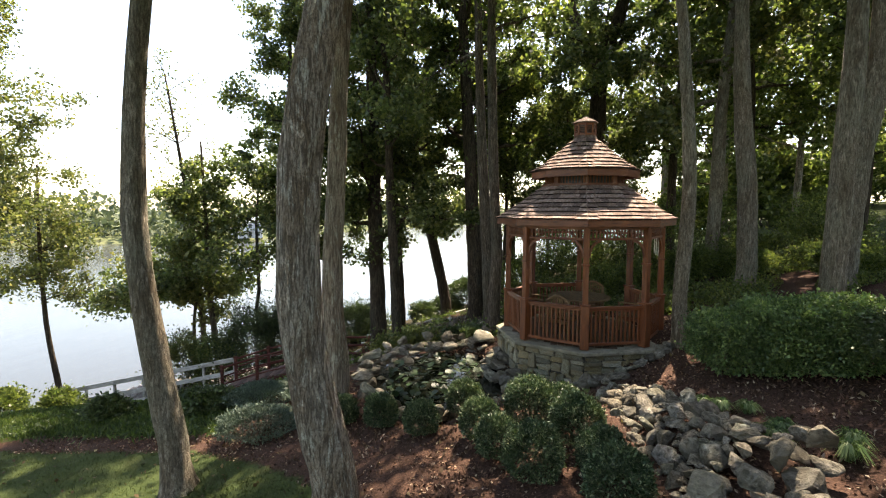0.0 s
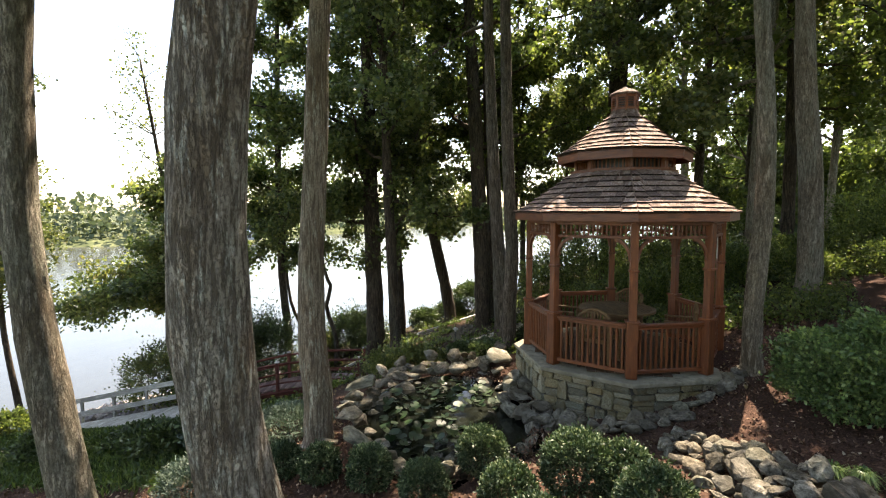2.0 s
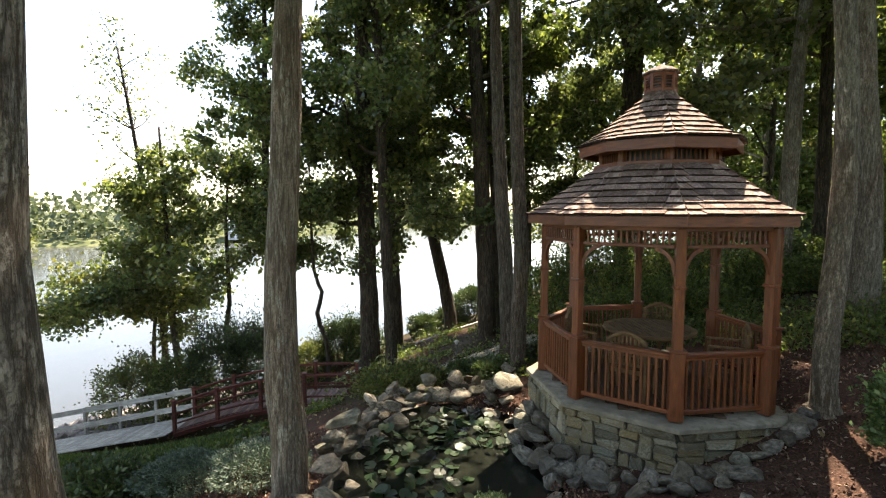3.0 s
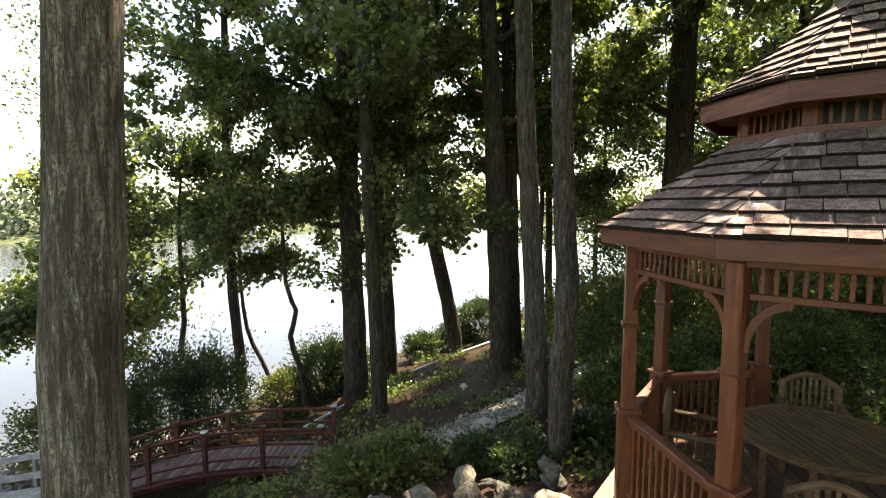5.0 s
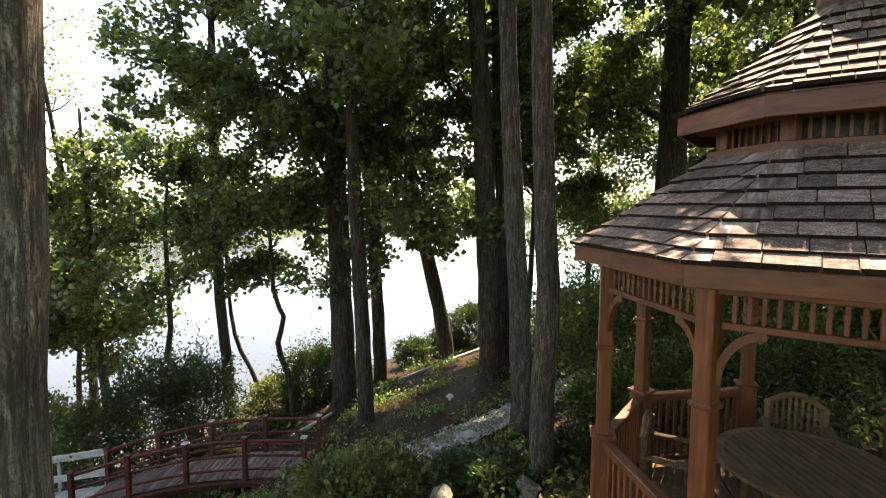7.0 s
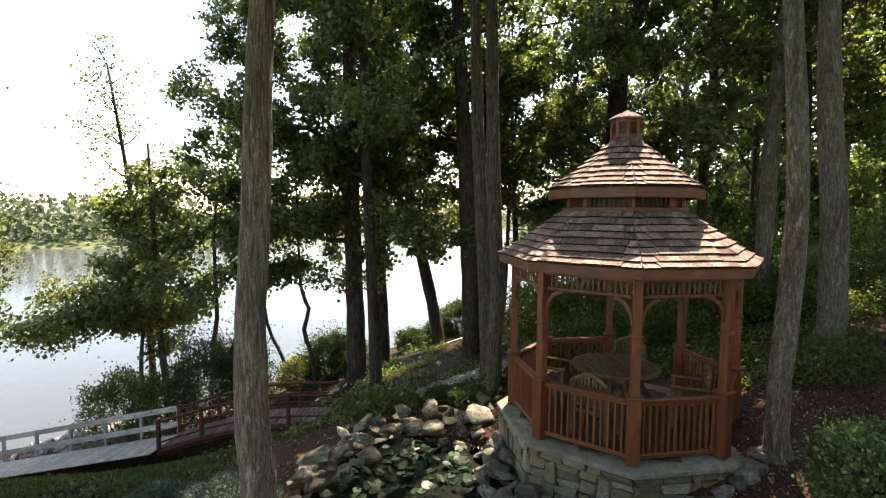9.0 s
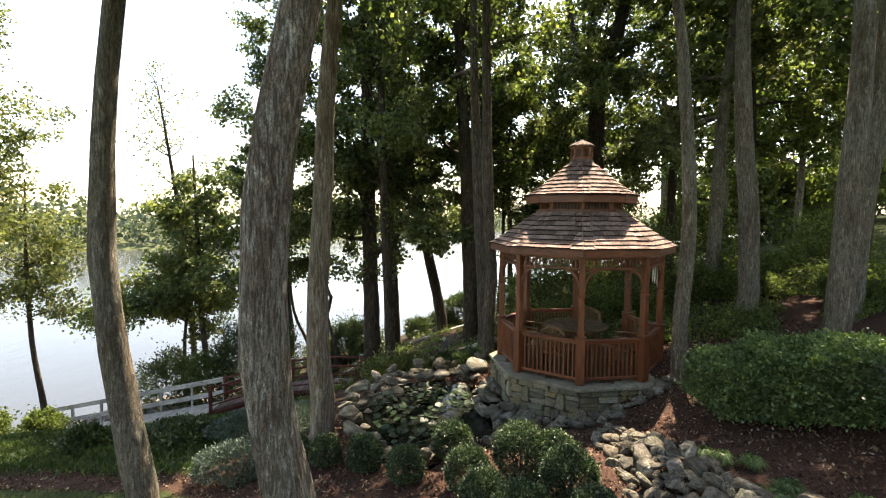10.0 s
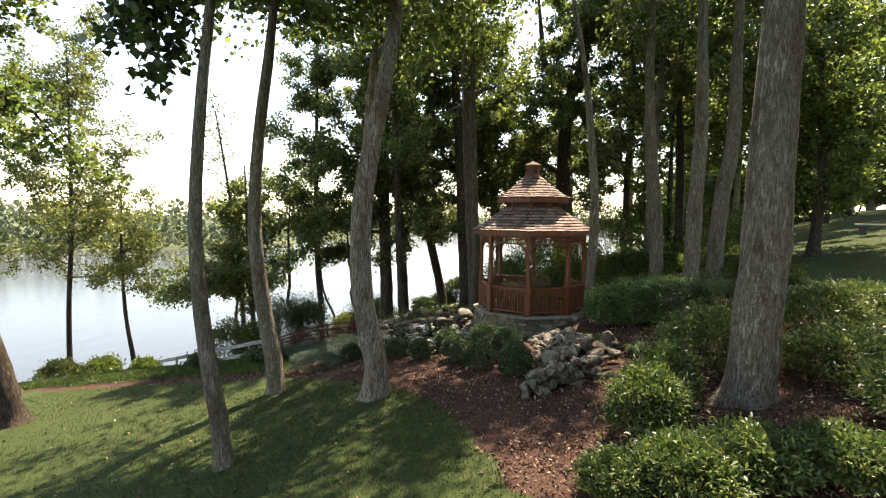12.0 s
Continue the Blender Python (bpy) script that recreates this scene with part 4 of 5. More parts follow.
    part("soffit", prism([ring(r0 - 0.055, z0 - 0.06), ring(r0 - 0.055, z0 - 0.045)]) if r1 < 0.5 else soffit_ring(r0 - 0.05, 1.6, z0 - 0.05), RED_WOOD_FLAT, gaz)
    return body


def soffit_ring(ra, rb, z):
    g = Geo()
    for r, zz in ((ra, z), (rb, z + 0.02), (rb, z + 0.05), (ra, z + 0.03)):
        g.v += [tuple(p) for p in ring(r, zz)]
    for i in range(4):
        for k in range(8):
            a, b = i * 8 + k, i * 8 + (k + 1) % 8
            c, d = ((i + 1) % 4) * 8 + (k + 1) % 8, ((i + 1) % 4) * 8 + k
            g.f.append((a, b, c, d))
    return g


roof("lower_roof", 1.97, 2.56, 0.93, 3.26, 8, 0.2, 1.12, lambda k: k in (0, 5, 6, 7), "weathered brown cedar shingles with pale worn edges")
# cupola with slatted vents
# a solid dark core stands in for the shade behind the vents
part("cupola_core", prism([ring(0.72, 3.2), ring(0.72, 3.6)]), DARK_METAL_AND_HOLLOW, gaz, "solid dark core standing in for the shaded inside of the cupola vents")
cup = ring(0.82, 0)
slat_me = Geo().box(0, 0, 3.4, 0.02, 0.02, 0.16).mesh("vent_slat", RED_WOOD)
for k in range(8):
    m, L = along(cup[k], cup[(k + 1) % 8])
    part("cupola_sill", Geo().box(0, -0.02, 3.27, L + 0.1, 0.18, 0.09, bevel=0.006), RED_WOOD_FLAT, gaz).matrix_basis = m
    part("cupola_head", Geo().box(0, 0, 3.51, L + 0.01, 0.05, 0.08, bevel=0.004), RED_WOOD_FLAT, gaz).matrix_basis = m
    part("cupola_stile", Geo().box(-L / 2, 0, 3.4, 0.12, 0.055, 0.3, bevel=0.004), RED_WOOD, gaz).matrix_basis = m
    part("cupola_stile", Geo().box(L / 2, 0, 3.4, 0.12, 0.053, 0.3, bevel=0.004), RED_WOOD, gaz).matrix_basis = m
    for i in range(7):
        part("vent_slat", slat_me, None, gaz).matrix_basis = m @ Matrix.Translation(((i - 3) * 0.07, 0, 0))
roof("upper_roof", 1.19, 3.6, 0.24, 4.32, 8, 0.15, 1.18, lambda k: True, "weathered brown cedar shingles of the upper tier", 0.15)
part("lantern_skirt", prism([ring(0.3, 4.24), ring(0.24, 4.36), ring(0.235, 4.39)]), SHINGLE, gaz)
# dark core in place of the lantern's shaded hollow
part("lantern_core", prism([ring(0.17, 4.32), ring(0.17, 4.65)]), DARK_METAL_AND_HOLLOW, gaz, "solid dark core standing in for the shaded inside of the lantern")
lan = ring(0.21, 0)
for k in range(8):
    m, L = along(lan[k], lan[(k + 1) % 8])
    part("lantern_post", Geo().box(-L / 2, 0, 4.51, 0.045, 0.045, 0.3, bevel=0.004), RED_WOOD, gaz).matrix_basis = m
    part("lantern_rail", Geo().box(0, 0, 4.4, L, 0.03, 0.06), RED_WOOD_FLAT, gaz).matrix_basis = m
    part("lantern_rail", Geo().box(0, 0, 4.63, L, 0.03, 0.05), RED_WOOD_FLAT, gaz).matrix_basis = m
    for i in range(4):
        part("lantern_louvre", Geo().box(0, -0.005, 4.45 + i * 0.042, L * 0.85, 0.03, 0.01), RED_WOOD_FLAT, gaz).matrix_basis = m
part("lantern_cap", prism([ring(0.27, 4.655), ring(0.275, 4.68), ring(0.24, 4.705), ring(0.16, 4.75), ring(0.07, 4.78), ring(0.03, 4.81)]), SHINGLE, gaz, "small domed lantern cap")

# boards of the floor inside the railing
for i in range(21):
    x = (i - 10) * 0.145
    L = 2 * min(1.5, 2.02 - abs(x) if abs(x) > 0.6 else 1.5) - 0.06
    part("floor_board", Geo().box(0, 0, 0.013, L, 0.138, 0.024, bevel=0.004), DECK_WOOD, gaz, "dark brown wooden floor board").matrix_basis = Matrix.Rotation(PHI, 4, "Z") @ pose(x, 0, 0, 0, 0, 90)
# table and chairs inside
tab = thing("round_table", "round slatted teak garden table inside the gazebo", "table", (GX - 0.02, GY + 0.1, 0.025))
rim = Geo()
for r, z in ((0.69, 0.715), (0.69, 0.745), (0.685, 0.75), (0.61, 0.75), (0.61, 0.715)):
    rim.v += [(r * math.cos(k * math.tau / 40), r * math.sin(k * math.tau / 40), z) for k in range(40)]
for i in range(5):
    for k in range(40):
        rim.f.append((i * 40 + k, i * 40 + (k + 1) % 40, ((i + 1) % 5) * 40 + (k + 1) % 40, ((i + 1) % 5) * 40 + k))
part("tabletop_rim", rim, TABLE_WOOD, tab)
for i in range(17):
    x = (i - 8) * 0.072
    L = 2 * math.sqrt(max(0.615 ** 2 - x * x, 0.01))
    part("tabletop_slat", Geo().box(0, 0, 0, L, 0.062, 0.022, bevel=0.004), TABLE_WOOD, tab).matrix_basis = pose(x, 0, 0.738, 0, 0, 90)
part("apron", Geo().box(0, 0, 0.69, 1.0, 0.04, 0.06).box(0, 0, 0.69, 0.04, 1.0, 0.06), TABLE_WOOD, tab)
for a in range(4):
    part("leg", Geo().box(0, 0, 0.35, 0.06, 0.06, 0.7, bevel=0.008), TEAK, tab).matrix_basis = pose(0.44 * math.cos(a * math.pi / 2 + 0.78), 0.44 * math.sin(a * math.pi / 2 + 0.78), 0, 0, 0, 45)


def chair():
    c = thing("garden_chair", "slatted teak garden armchair with an arched back", "chair", group="chairs round the table")
    for sx in (-1, 1):
        part("front_leg", Geo().box(sx * 0.26, -0.22, 0.31, 0.05, 0.05, 0.62, bevel=0.006), TEAK, c)
        part("back_leg", Geo().box(sx * 0.25, 0.24, 0.42, 0.05, 0.05, 0.84, bevel=0.006), TEAK, c)
        part("armrest", Geo().box(sx * 0.27, 0.0, 0.635, 0.07, 0.52, 0.03, bevel=0.008), TEAK, c)
    for i in range(6):
        part("seat_slat", Geo().box(0, -0.2 + i * 0.082, 0.42, 0.5, 0.07, 0.02, bevel=0.004), TEAK, c)
    part("seat_rail", Geo().box(0, -0.23, 0.385, 0.5, 0.025, 0.06).box(0, 0.22, 0.385, 0.5, 0.025, 0.06), TEAK, c)
    pts = [(-0.26 + 0.52 * i / 12, 0.25, 0.8 + 0.13 * math.sin(math.pi * i / 12)) for i in range(13)]
    part("arched_rail", Geo().tube(pts, [0.03] * 13, 8), TEAK, c)
    part("lower_back_rail", Geo().box(0, 0.25, 0.5, 0.5, 0.03, 0.05), TEAK, c)
    for z in (0.62, 0.74):
        part("back_rail", Geo().box(0, 0.262, z, 0.48, 0.014, 0.022), TEAK, c)
    for i in range(9):
        x = (i - 4) * 0.054
        h = 0.28 + 0.13 * math.cos(x / 0.26 * 1.5)
        part("back_slat", Geo().box(x, 0.25, 0.52 + h / 2, 0.026, 0.016, h), TEAK, c)
    return c


ch = chair()
for i, (a, r) in enumerate(((232, 1.0), (62, 1.05), (335, 1.02), (150, 1.05))):
    m = pose(GX + r * math.cos(radians(a)), GY + r * math.sin(radians(a)), 0.025, 0, 0, a - 90)
    if i == 0:
        ch.matrix_basis = m
    else:
        copy_thing(ch, m)

# ---- bridge and fence ----
BR_A, BR_B = Vector((-2.87, 18.07, 0)), Vector((-8.1, 18.23, 0))
br_dir = (BR_B - BR_A).normalized()
br_side = Vector((br_dir.y, -br_dir.x, 0))
if br_side.y > 0:
    br_side = -br_side
BR_L = (BR_B - BR_A).length
Z_A, Z_B = -2.98, -3.9


def deck_z(u):
    return Z_A + (Z_B - Z_A) * u + 0.27 * math.sin(math.pi * u)


bridge = thing("footbridge", "arched red-painted wooden footbridge with slatted deck and post railings", "bridge", (0, 0, 0))
plank_me = Geo().box(0, 0, 0, 0.125, 1.15, 0.035, bevel=0.006).mesh("deck_plank", BRIDGE_DECK)
npl = int(BR_L / 0.14)
for i in range(npl):
    u = (i + 0.5) / npl
    p = BR_A + br_dir * BR_L * u
    sl = math.atan2(deck_z(u + 0.01) - deck_z(u - 0.01), 0.02 * BR_L)
    m = Matrix((br_dir, Vector((0, 0, 1)).cross(br_dir), Vector((0, 0, 1)))).transposed().to_4x4()
    m.translation = (p.x, p.y, deck_z(u))
    part("deck_plank", plank_me, None, bridge).matrix_basis = m @ Matrix.Rotation(-sl, 4, "Y")
for side in (-0.56, 0.56):
    def edge(u, dz):
        p = BR_A + br_dir * BR_L * u + br_side * side
        return (p.x, p.y, deck_z(u) + dz)
    us = [i / 14 for i in range(15)]
    for nm, dz, r in (("stringer", -0.12, 0.085), ("handrail", 0.82, 0.04), ("middle_rail", 0.5, 0.028), ("lower_rail", 0.2, 0.028)):
        part(nm, Geo().tube([edge(u, dz) for u in us], [r] * 15, 4), BRIDGE_WOOD, bridge)
    for i in range(5):
        u = i / 4
        x, y, z = edge(u, 0)
        part("post", Geo().box(x, y, z + 0.36, 0.1, 0.1, 1.06, bevel=0.01), BRIDGE_WOOD, bridge)
        part("post_cap", Geo().box(x, y, z + 0.905, 0.14, 0.14, 0.035, bevel=0.012), GREY_WOOD if i in (0, 2) else BRIDGE_WOOD, bridge, "pale weathered post cap" if i in (0, 2) else "")

fence = thing("ramp_fence", "weathered pale grey two-rail wooden fence along the ramp to the dock", "fence", (0, 0, 0))
FA, FB = Vector((-8.15, 18.85, -3.08)), Vector((-16.2, 20.2, -4.98))
for off in (Vector((0, 0, 0)),):
    for i in range(7):
        p = FA.lerp(FB, i / 6) + off
        part("post", Geo().box(p.x, p.y, p.z - 0.45, 0.09, 0.09, 1.0, bevel=0.008), GREY_WOOD, fence)
    for dz in (-0.02, -0.53):
        for i in range(6):
            a, b = FA.lerp(FB, i / 6) + off, FA.lerp(FB, (i + 1) / 6) + off
            m, L = along(a + Vector((0, -0.06, dz)), b + Vector((0, -0.06, dz)))
            part("rail", Geo().box(0, 0, 0, L - 0.006, 0.04, 0.17, bevel=0.006), GREY_WOOD, fence).matrix_basis = m
ramp_t = thing("dock_ramp", "pale wooden ramp deck going down to the water", "ramp")
for i in range(40):
    p = FA.lerp(FB, (i + 0.5) / 40) + Vector((0.0, -0.75, -0.86))
    m, _ = along(FA, FB)
    m.translation = p
    part("ramp_board", Geo().box(0, 0, 0, 0.19, 1.4, 0.03, bevel=0.004) if i == 0 else bpy.data.meshes["ramp_board"], GREY_WOOD, ramp_t).matrix_basis = m

# ---- rocks ----
rr_ = np.random.default_rng(44)
rock_meshes = []
for k in range(14):
    bm = bmesh.new()
    for q in range(int(rr_.integers(9, 15))):
        d = Vector(rr_.normal(size=3)).normalized()
        bm.verts.new((d.x * 0.5, d.y * 0.5, d.z * 0.5 * rr_.uniform(0.8, 1.0)))
    res = bmesh.ops.convex_hull(bm, input=bm.verts[:])
    bmesh.ops.delete(bm, geom=[g for g in res["geom_interior"] if isinstance(g, bmesh.types.BMVert)], context="VERTS")
    bmesh.ops.subdivide_edges(bm, edges=bm.edges[:], cuts=2, use_grid_fill=True)
    bmesh.ops.smooth_vert(bm, verts=bm.verts[:], factor=0.32, use_axis_x=True, use_axis_y=True, use_axis_z=True)
    off = Vector(rr_.uniform(-50, 50, 3))
    for v in bm.verts:
        v.co *= 1.05
        v.co += v.co.normalized() * 0.06 * noise.noise(v.co * 5 + off)
    me = bpy.data.meshes.new("rock")
    bm.to_mesh(me)
    bm.free()
    me.materials.append(ROCK)
    me.polygons.foreach_set("use_smooth", [k % 2 == 0] * len(me.polygons))
    rock_meshes.append(me)


pond_border = thing("pond_border", "border of stacked weathered grey stones round the pond", "stone border")
rock_wall = thing("rock_wall", "low dry-laid wall of mixed tan and grey fieldstones", "stone wall")


def rock(x, y, z, s, flat=0.6, label="large rounded grey garden boulder", parent=None):
    o = new("rock" if parent is None else "stone", rock_meshes[rr_.integers(14)])
    o.matrix_basis = pose(x, y, z, rr_.uniform(-22, 22), rr_.uniform(-22, 22), rr_.uniform(0, 360)) @ Matrix.Diagonal((s * rr_.uniform(0.85, 1.3), s * rr_.uniform(0.75, 1.05), s * flat * rr_.uniform(0.85, 1.3), 1))
    if parent is not None:
        o.parent = parent
        return o
    return tagged(o, label, "rock", "garden rocks")


# two and more courses of stones round the pond
px, py, pa, pbb = POND
for course in range(3):
    n = 24 - course * 2
    for i in range(n):
        a = math.tau * (i + rr_.uniform(-0.25, 0.25)) / n
        back = 0.5 + 0.5 * math.sin(a)          # the bank is higher at the far side
        left = 0.5 - 0.5 * math.cos(a)
        if course == 2 and back + left < 1.0:
            continue
        if course == 1 and back < 0.25 and left < 0.4:
            continue
        k = 1.08 + course * 0.14
        x, y = px + pa * k * math.cos(a), py + pbb * k * math.sin(a)
        z = max(gz(x, y) - 0.12, -0.92) + course * 0.2
        rock(x, y, z + 0.05, rr_.uniform(0.28, 0.48) * (1.0 if course < 2 else 1.15), 0.62, parent=pond_border)
# the mound of rock above the pond
for i in range(46):
    x, y = rr_.uniform(-1.6, 1.2), rr_.uniform(11.9, 13.0)
    rock(x, y, gz(x, y) + rr_.uniform(-0.05, 0.3), rr_.uniform(0.26, 0.5), 0.5, parent=pond_border)
for i in range(22):
    x, y = rr_.uniform(-2.0, -1.2), rr_.uniform(9.3, 11.9)
    rock(x, y, gz(x, y) + rr_.uniform(-0.1, 0.3), rr_.uniform(0.28, 0.5), 0.5, parent=pond_border)
# stones along the foot of the gazebo's plinth
for i in range(26):
    a = radians(180 + i * 5.6)
    x, y = GX + 2.08 * math.cos(a), GY + 2.08 * math.sin(a)
    rock(x, y, gz(x, y) + 0.05, rr_.uniform(0.26, 0.4), 0.66)
for i in range(15):
    a = radians(196 + i * 5.4)
    d = 2.36 + rr_.uniform(-0.05, 0.1)
    x, y = GX + d * math.cos(a), GY + d * math.sin(a)
    rock(x, y, gz(x, y) + 0.05, rr_.uniform(0.24, 0.42), 0.66)
# the dry-laid rock wall running towards the shrubs: stones packed side by side up its face
laid = []
for k in range(5200):
    u, w = rr_.uniform(0, 1), rr_.uniform(0, 1)
    s = rr_.uniform(0.2, 0.34) + 0.14 * u * rr_.uniform(0, 1) if k < 700 else rr_.uniform(0.13, 0.24)
    xl, yl, xu, yu = 2.62 - 0.28 * u, 8.0 - 3.5 * u, 2.95 + 0.6 * u, 8.3 - 3.5 * u
    x, y = xl + (xu - xl) * w, yl + (yu - yl) * w
    z = gz(x, y) - 0.02 + (0.1 + 0.36 * u) * min(1.0, 1.5 * w) * (1.0 if w < 0.75 else 0.8)
    if all((x - a) ** 2 + (y - b) ** 2 + (z - c) ** 2 > (0.31 * (s + r)) ** 2 for a, b, c, r in laid):
        laid.append((x, y, z, s))
        rock(x, y, z, s, 0.66, parent=rock_wall)
# the end of the wall: big boulders in leaning courses, small stones wedged between them
for i in range(64):
    u = rr_.uniform(0, 1)
    x, y = 1.68 + 1.55 * u + rr_.normal() * 0.07, 3.42 + 0.3 * u + rr_.uniform(0, 0.35)
    rock(x, y, gz(x, y) + 0.02 + rr_.uniform(0, 0.4) * min(1, (x - 1.5) / 0.8), rr_.uniform(0.17, 0.29), 0.8, parent=rock_wall)
for x0, x1, y0, dz, big, n in ((1.78, 3.05, 3.5, 0.09, 0.37, 5), (1.98, 3.2, 3.74, 0.34, 0.42, 4), (2.3, 3.5, 4.06, 0.55, 0.4, 4)):
    for i in range(n):
        x = x0 + (x1 - x0) * (i + rr_.uniform(-0.12, 0.12)) / (n - 1)
        y = y0 + 0.12 * i + rr_.normal() * 0.04
        rock(x, y, gz(x, y) + dz * (0.8 + 0.08 * i), big * rr_.uniform(0.85, 1.12), 0.88)
for x, y, s, dz in ((2.55, 4.4, 0.36, 0.3), (3.35, 4.6, 0.42, 0.34), (3.8, 5.0, 0.34, 0.3), (3.65, 4.55, 0.34, 0.2), (3.25, 6.3, 0.31, 0.3), (3.0, 6.75, 0.28, 0.26)):
    rock(x, y, gz(x, y) + dz, s, 0.72)

# pond water and lily pads
PONDW, nt, ns, ln, pb2 = nodes_of("pond_water")
pb2.inputs["Base Color"].default_value = (0.012, 0.014, 0.01, 1)
pb2.inputs["Roughness"].default_value = 0.12
bumped(nt, pb2, noise_of(nt, coords(nt, jitter=False), 6, 3), 0.05, 0.02)
pw = Geo()
pw.v = [(px, py, -0.82)] + [(px + 1.3 * pa * math.cos(k * math.tau / 48), py + 1.2 * pbb * math.sin(k * math.tau / 48), -0.82) for k in range(48)]
pw.f = [(0, 1 + k, 1 + (k + 1) % 48) for k in range(48)]
tagged(part("pond_water", pw, PONDW), "dark still garden pond water", "water", kind="structure")
pad_mes = []
for q in range(4):
    g = Geo()
    g.v = [(0, 0, 0)] + [(math.cos(a) * (1 + rr_.normal() * 0.04), math.sin(a) * (1 + rr_.normal() * 0.04), rr_.uniform(0.0, 0.16)) for a in np.linspace(0.2, math.tau - 0.2, 15)]
    g.f = [(0, i, i + 1) for i in range(1, 15)]
    pad_mes.append(g.mesh("lily_pad", LEAF_PAD, True))
for i in range(230):
    a, r = rr_.uniform(0, math.tau), math.sqrt(rr_.uniform(0, 1)) * 0.92
    x, y = px - 0.1 + pa * r * math.cos(a), py + 0.15 + pbb * r * math.sin(a)
    if x > px + 0.25 and y < py + 0.3:
        continue
    o = new("lily_pad", pad_mes[rr_.integers(4)])
    s = rr_.uniform(0.045, 0.095)
    o.matrix_basis = pose(x, y, -0.81 + rr_.uniform(0.0, 0.16) * (rr_.uniform() < 0.6), rr_.normal() * 20, rr_.normal() * 20, rr_.uniform(0, 360)) @ Matrix.Scale(s, 4)
    tagged(o, "round green water lily leaf on the pond", "lily pad", "lily pads on the pond")

# ---- shrubs ----
def shell_points(n, rx, ry, rz, rng, lumps=0.18, bottom=0.12, inner=0.3, freq=2.2, off=0.0, ragged=0.05, square=0.0):
    d = rng.normal(size=(n, 3))
    d /= np.linalg.norm(d, axis=1, keepdims=True)
    d[:, 2] = np.where(d[:, 2] < -0.55, -d[:, 2], d[:, 2])
    r = 1 - inner * rng.uniform(0, 1, n) ** 2.2 + ragged * np.maximum(0, rng.normal(size=n)) ** 1.5
    lump = np.array([noise.noise(Vector(p) * freq + Vector((off, off, 0))) for p in d])
    r = r * (1 + lumps * lump)
    if square:
        r = r * (1 - square + square / np.maximum(np.abs(d).max(axis=1), 0.6))
    return d * r[:, None] * (rx, ry, rz), d


def shrub(name, label, category, x, y, rx, ry, rz, n, mat, size, seed, lumps=0.18, freq=2.2, lift=0.0, width=0.42, stick=0.55, group="", z=None, fold=0.12, ragged=0.05, inner=0.3, square=0.0):
    """A shrub: a few stems, a dark twiggy inside and a skin of leaves that point outwards."""
    rng = np.random.default_rng(seed)
    z0 = gz(x, y) if z is None else z
    t = thing(name, label, category, (x, y, z0), group=group)
    zc = rz * 0.78 + lift
    for i in range(7):
        g = Geo()
        a = rng.uniform(0, math.tau)
        e = (math.cos(a) * rx * 0.6, math.sin(a) * ry * 0.6, zc + rz * 0.35)
        g.tube([(math.cos(a) * 0.05, math.sin(a) * 0.05, -0.06), (e[0] * 0.45, e[1] * 0.45, zc * 0.55), e], [0.022, 0.016, 0.006], 5, False)
        part("stem", g, BARK_DARK, t)
    p, d = shell_points(n, rx, ry, rz, rng, lumps, freq=freq, off=seed * 1.37, ragged=ragged, inner=inner, square=square)
    p[:, 2] = np.maximum(p[:, 2] + zc, 0.02)
    axis = d * stick + np.array((0, 0, 0.25))
    part("foliage", leaves_mesh("foliage", p, size, mat, rng, width, 0.3, 0.55, fold, axis), None, t)
    return t


BOX = "clipped round boxwood with small glossy leaves in the mulch bed"
for i, (x, y, r) in enumerate(((-2.4, 8.8, 0.29), (-1.76, 8.4, 0.29), (-1.03, 7.94, 0.31), (-0.33, 7.3, 0.3), (0.36, 7.88, 0.33), (0.54, 6.8, 0.33), (0.71, 6.17, 0.32), (1.06, 5.53, 0.38), (1.29, 7.01, 0.42), (1.74, 6.15, 0.38), (1.81, 5.39, 0.31), (1.76, 4.72, 0.37), (1.75, 6.95, 0.32))):
    shrub("boxwood", BOX, "shrub", x, y, r * 0.9, r * 0.9, r * 0.95, int(24000 * r), LEAF_BOX, 0.042, 100 + i, 0.1, group="boxwoods by the pond", width=0.22, stick=1.0, inner=0.22)
HEDGE = "tall clipped evergreen hedge shrub with small glossy leaves"
for i, (x, y, rx, ry, rz) in enumerate(((4.8, 7.85, 0.64, 0.7, 0.48), (5.45, 7.5, 0.76, 0.78, 0.54), (6.12, 7.25, 0.7, 0.78, 0.54))):
    shrub("hedge_shrub", HEDGE, "shrub", x, y, rx, ry, rz, int(40000 * rx), LEAF_HEDGE, 0.054, 130 + i, 0.15, 3.2, group="hedge shrubs beside the gazebo", width=0.32, stick=0.6, inner=0.14, ragged=0.05, square=0.5)
shrub("yew_shrub", "spreading grey-green yew with bare stems beneath", "shrub", 6.4, 5.95, 0.95, 0.85, 0.4, 15000, LEAF_DARK, 0.07, 139, 0.22, 2.6, lift=0.3, width=0.12, stick=0.9, inner=0.3, ragged=0.1)
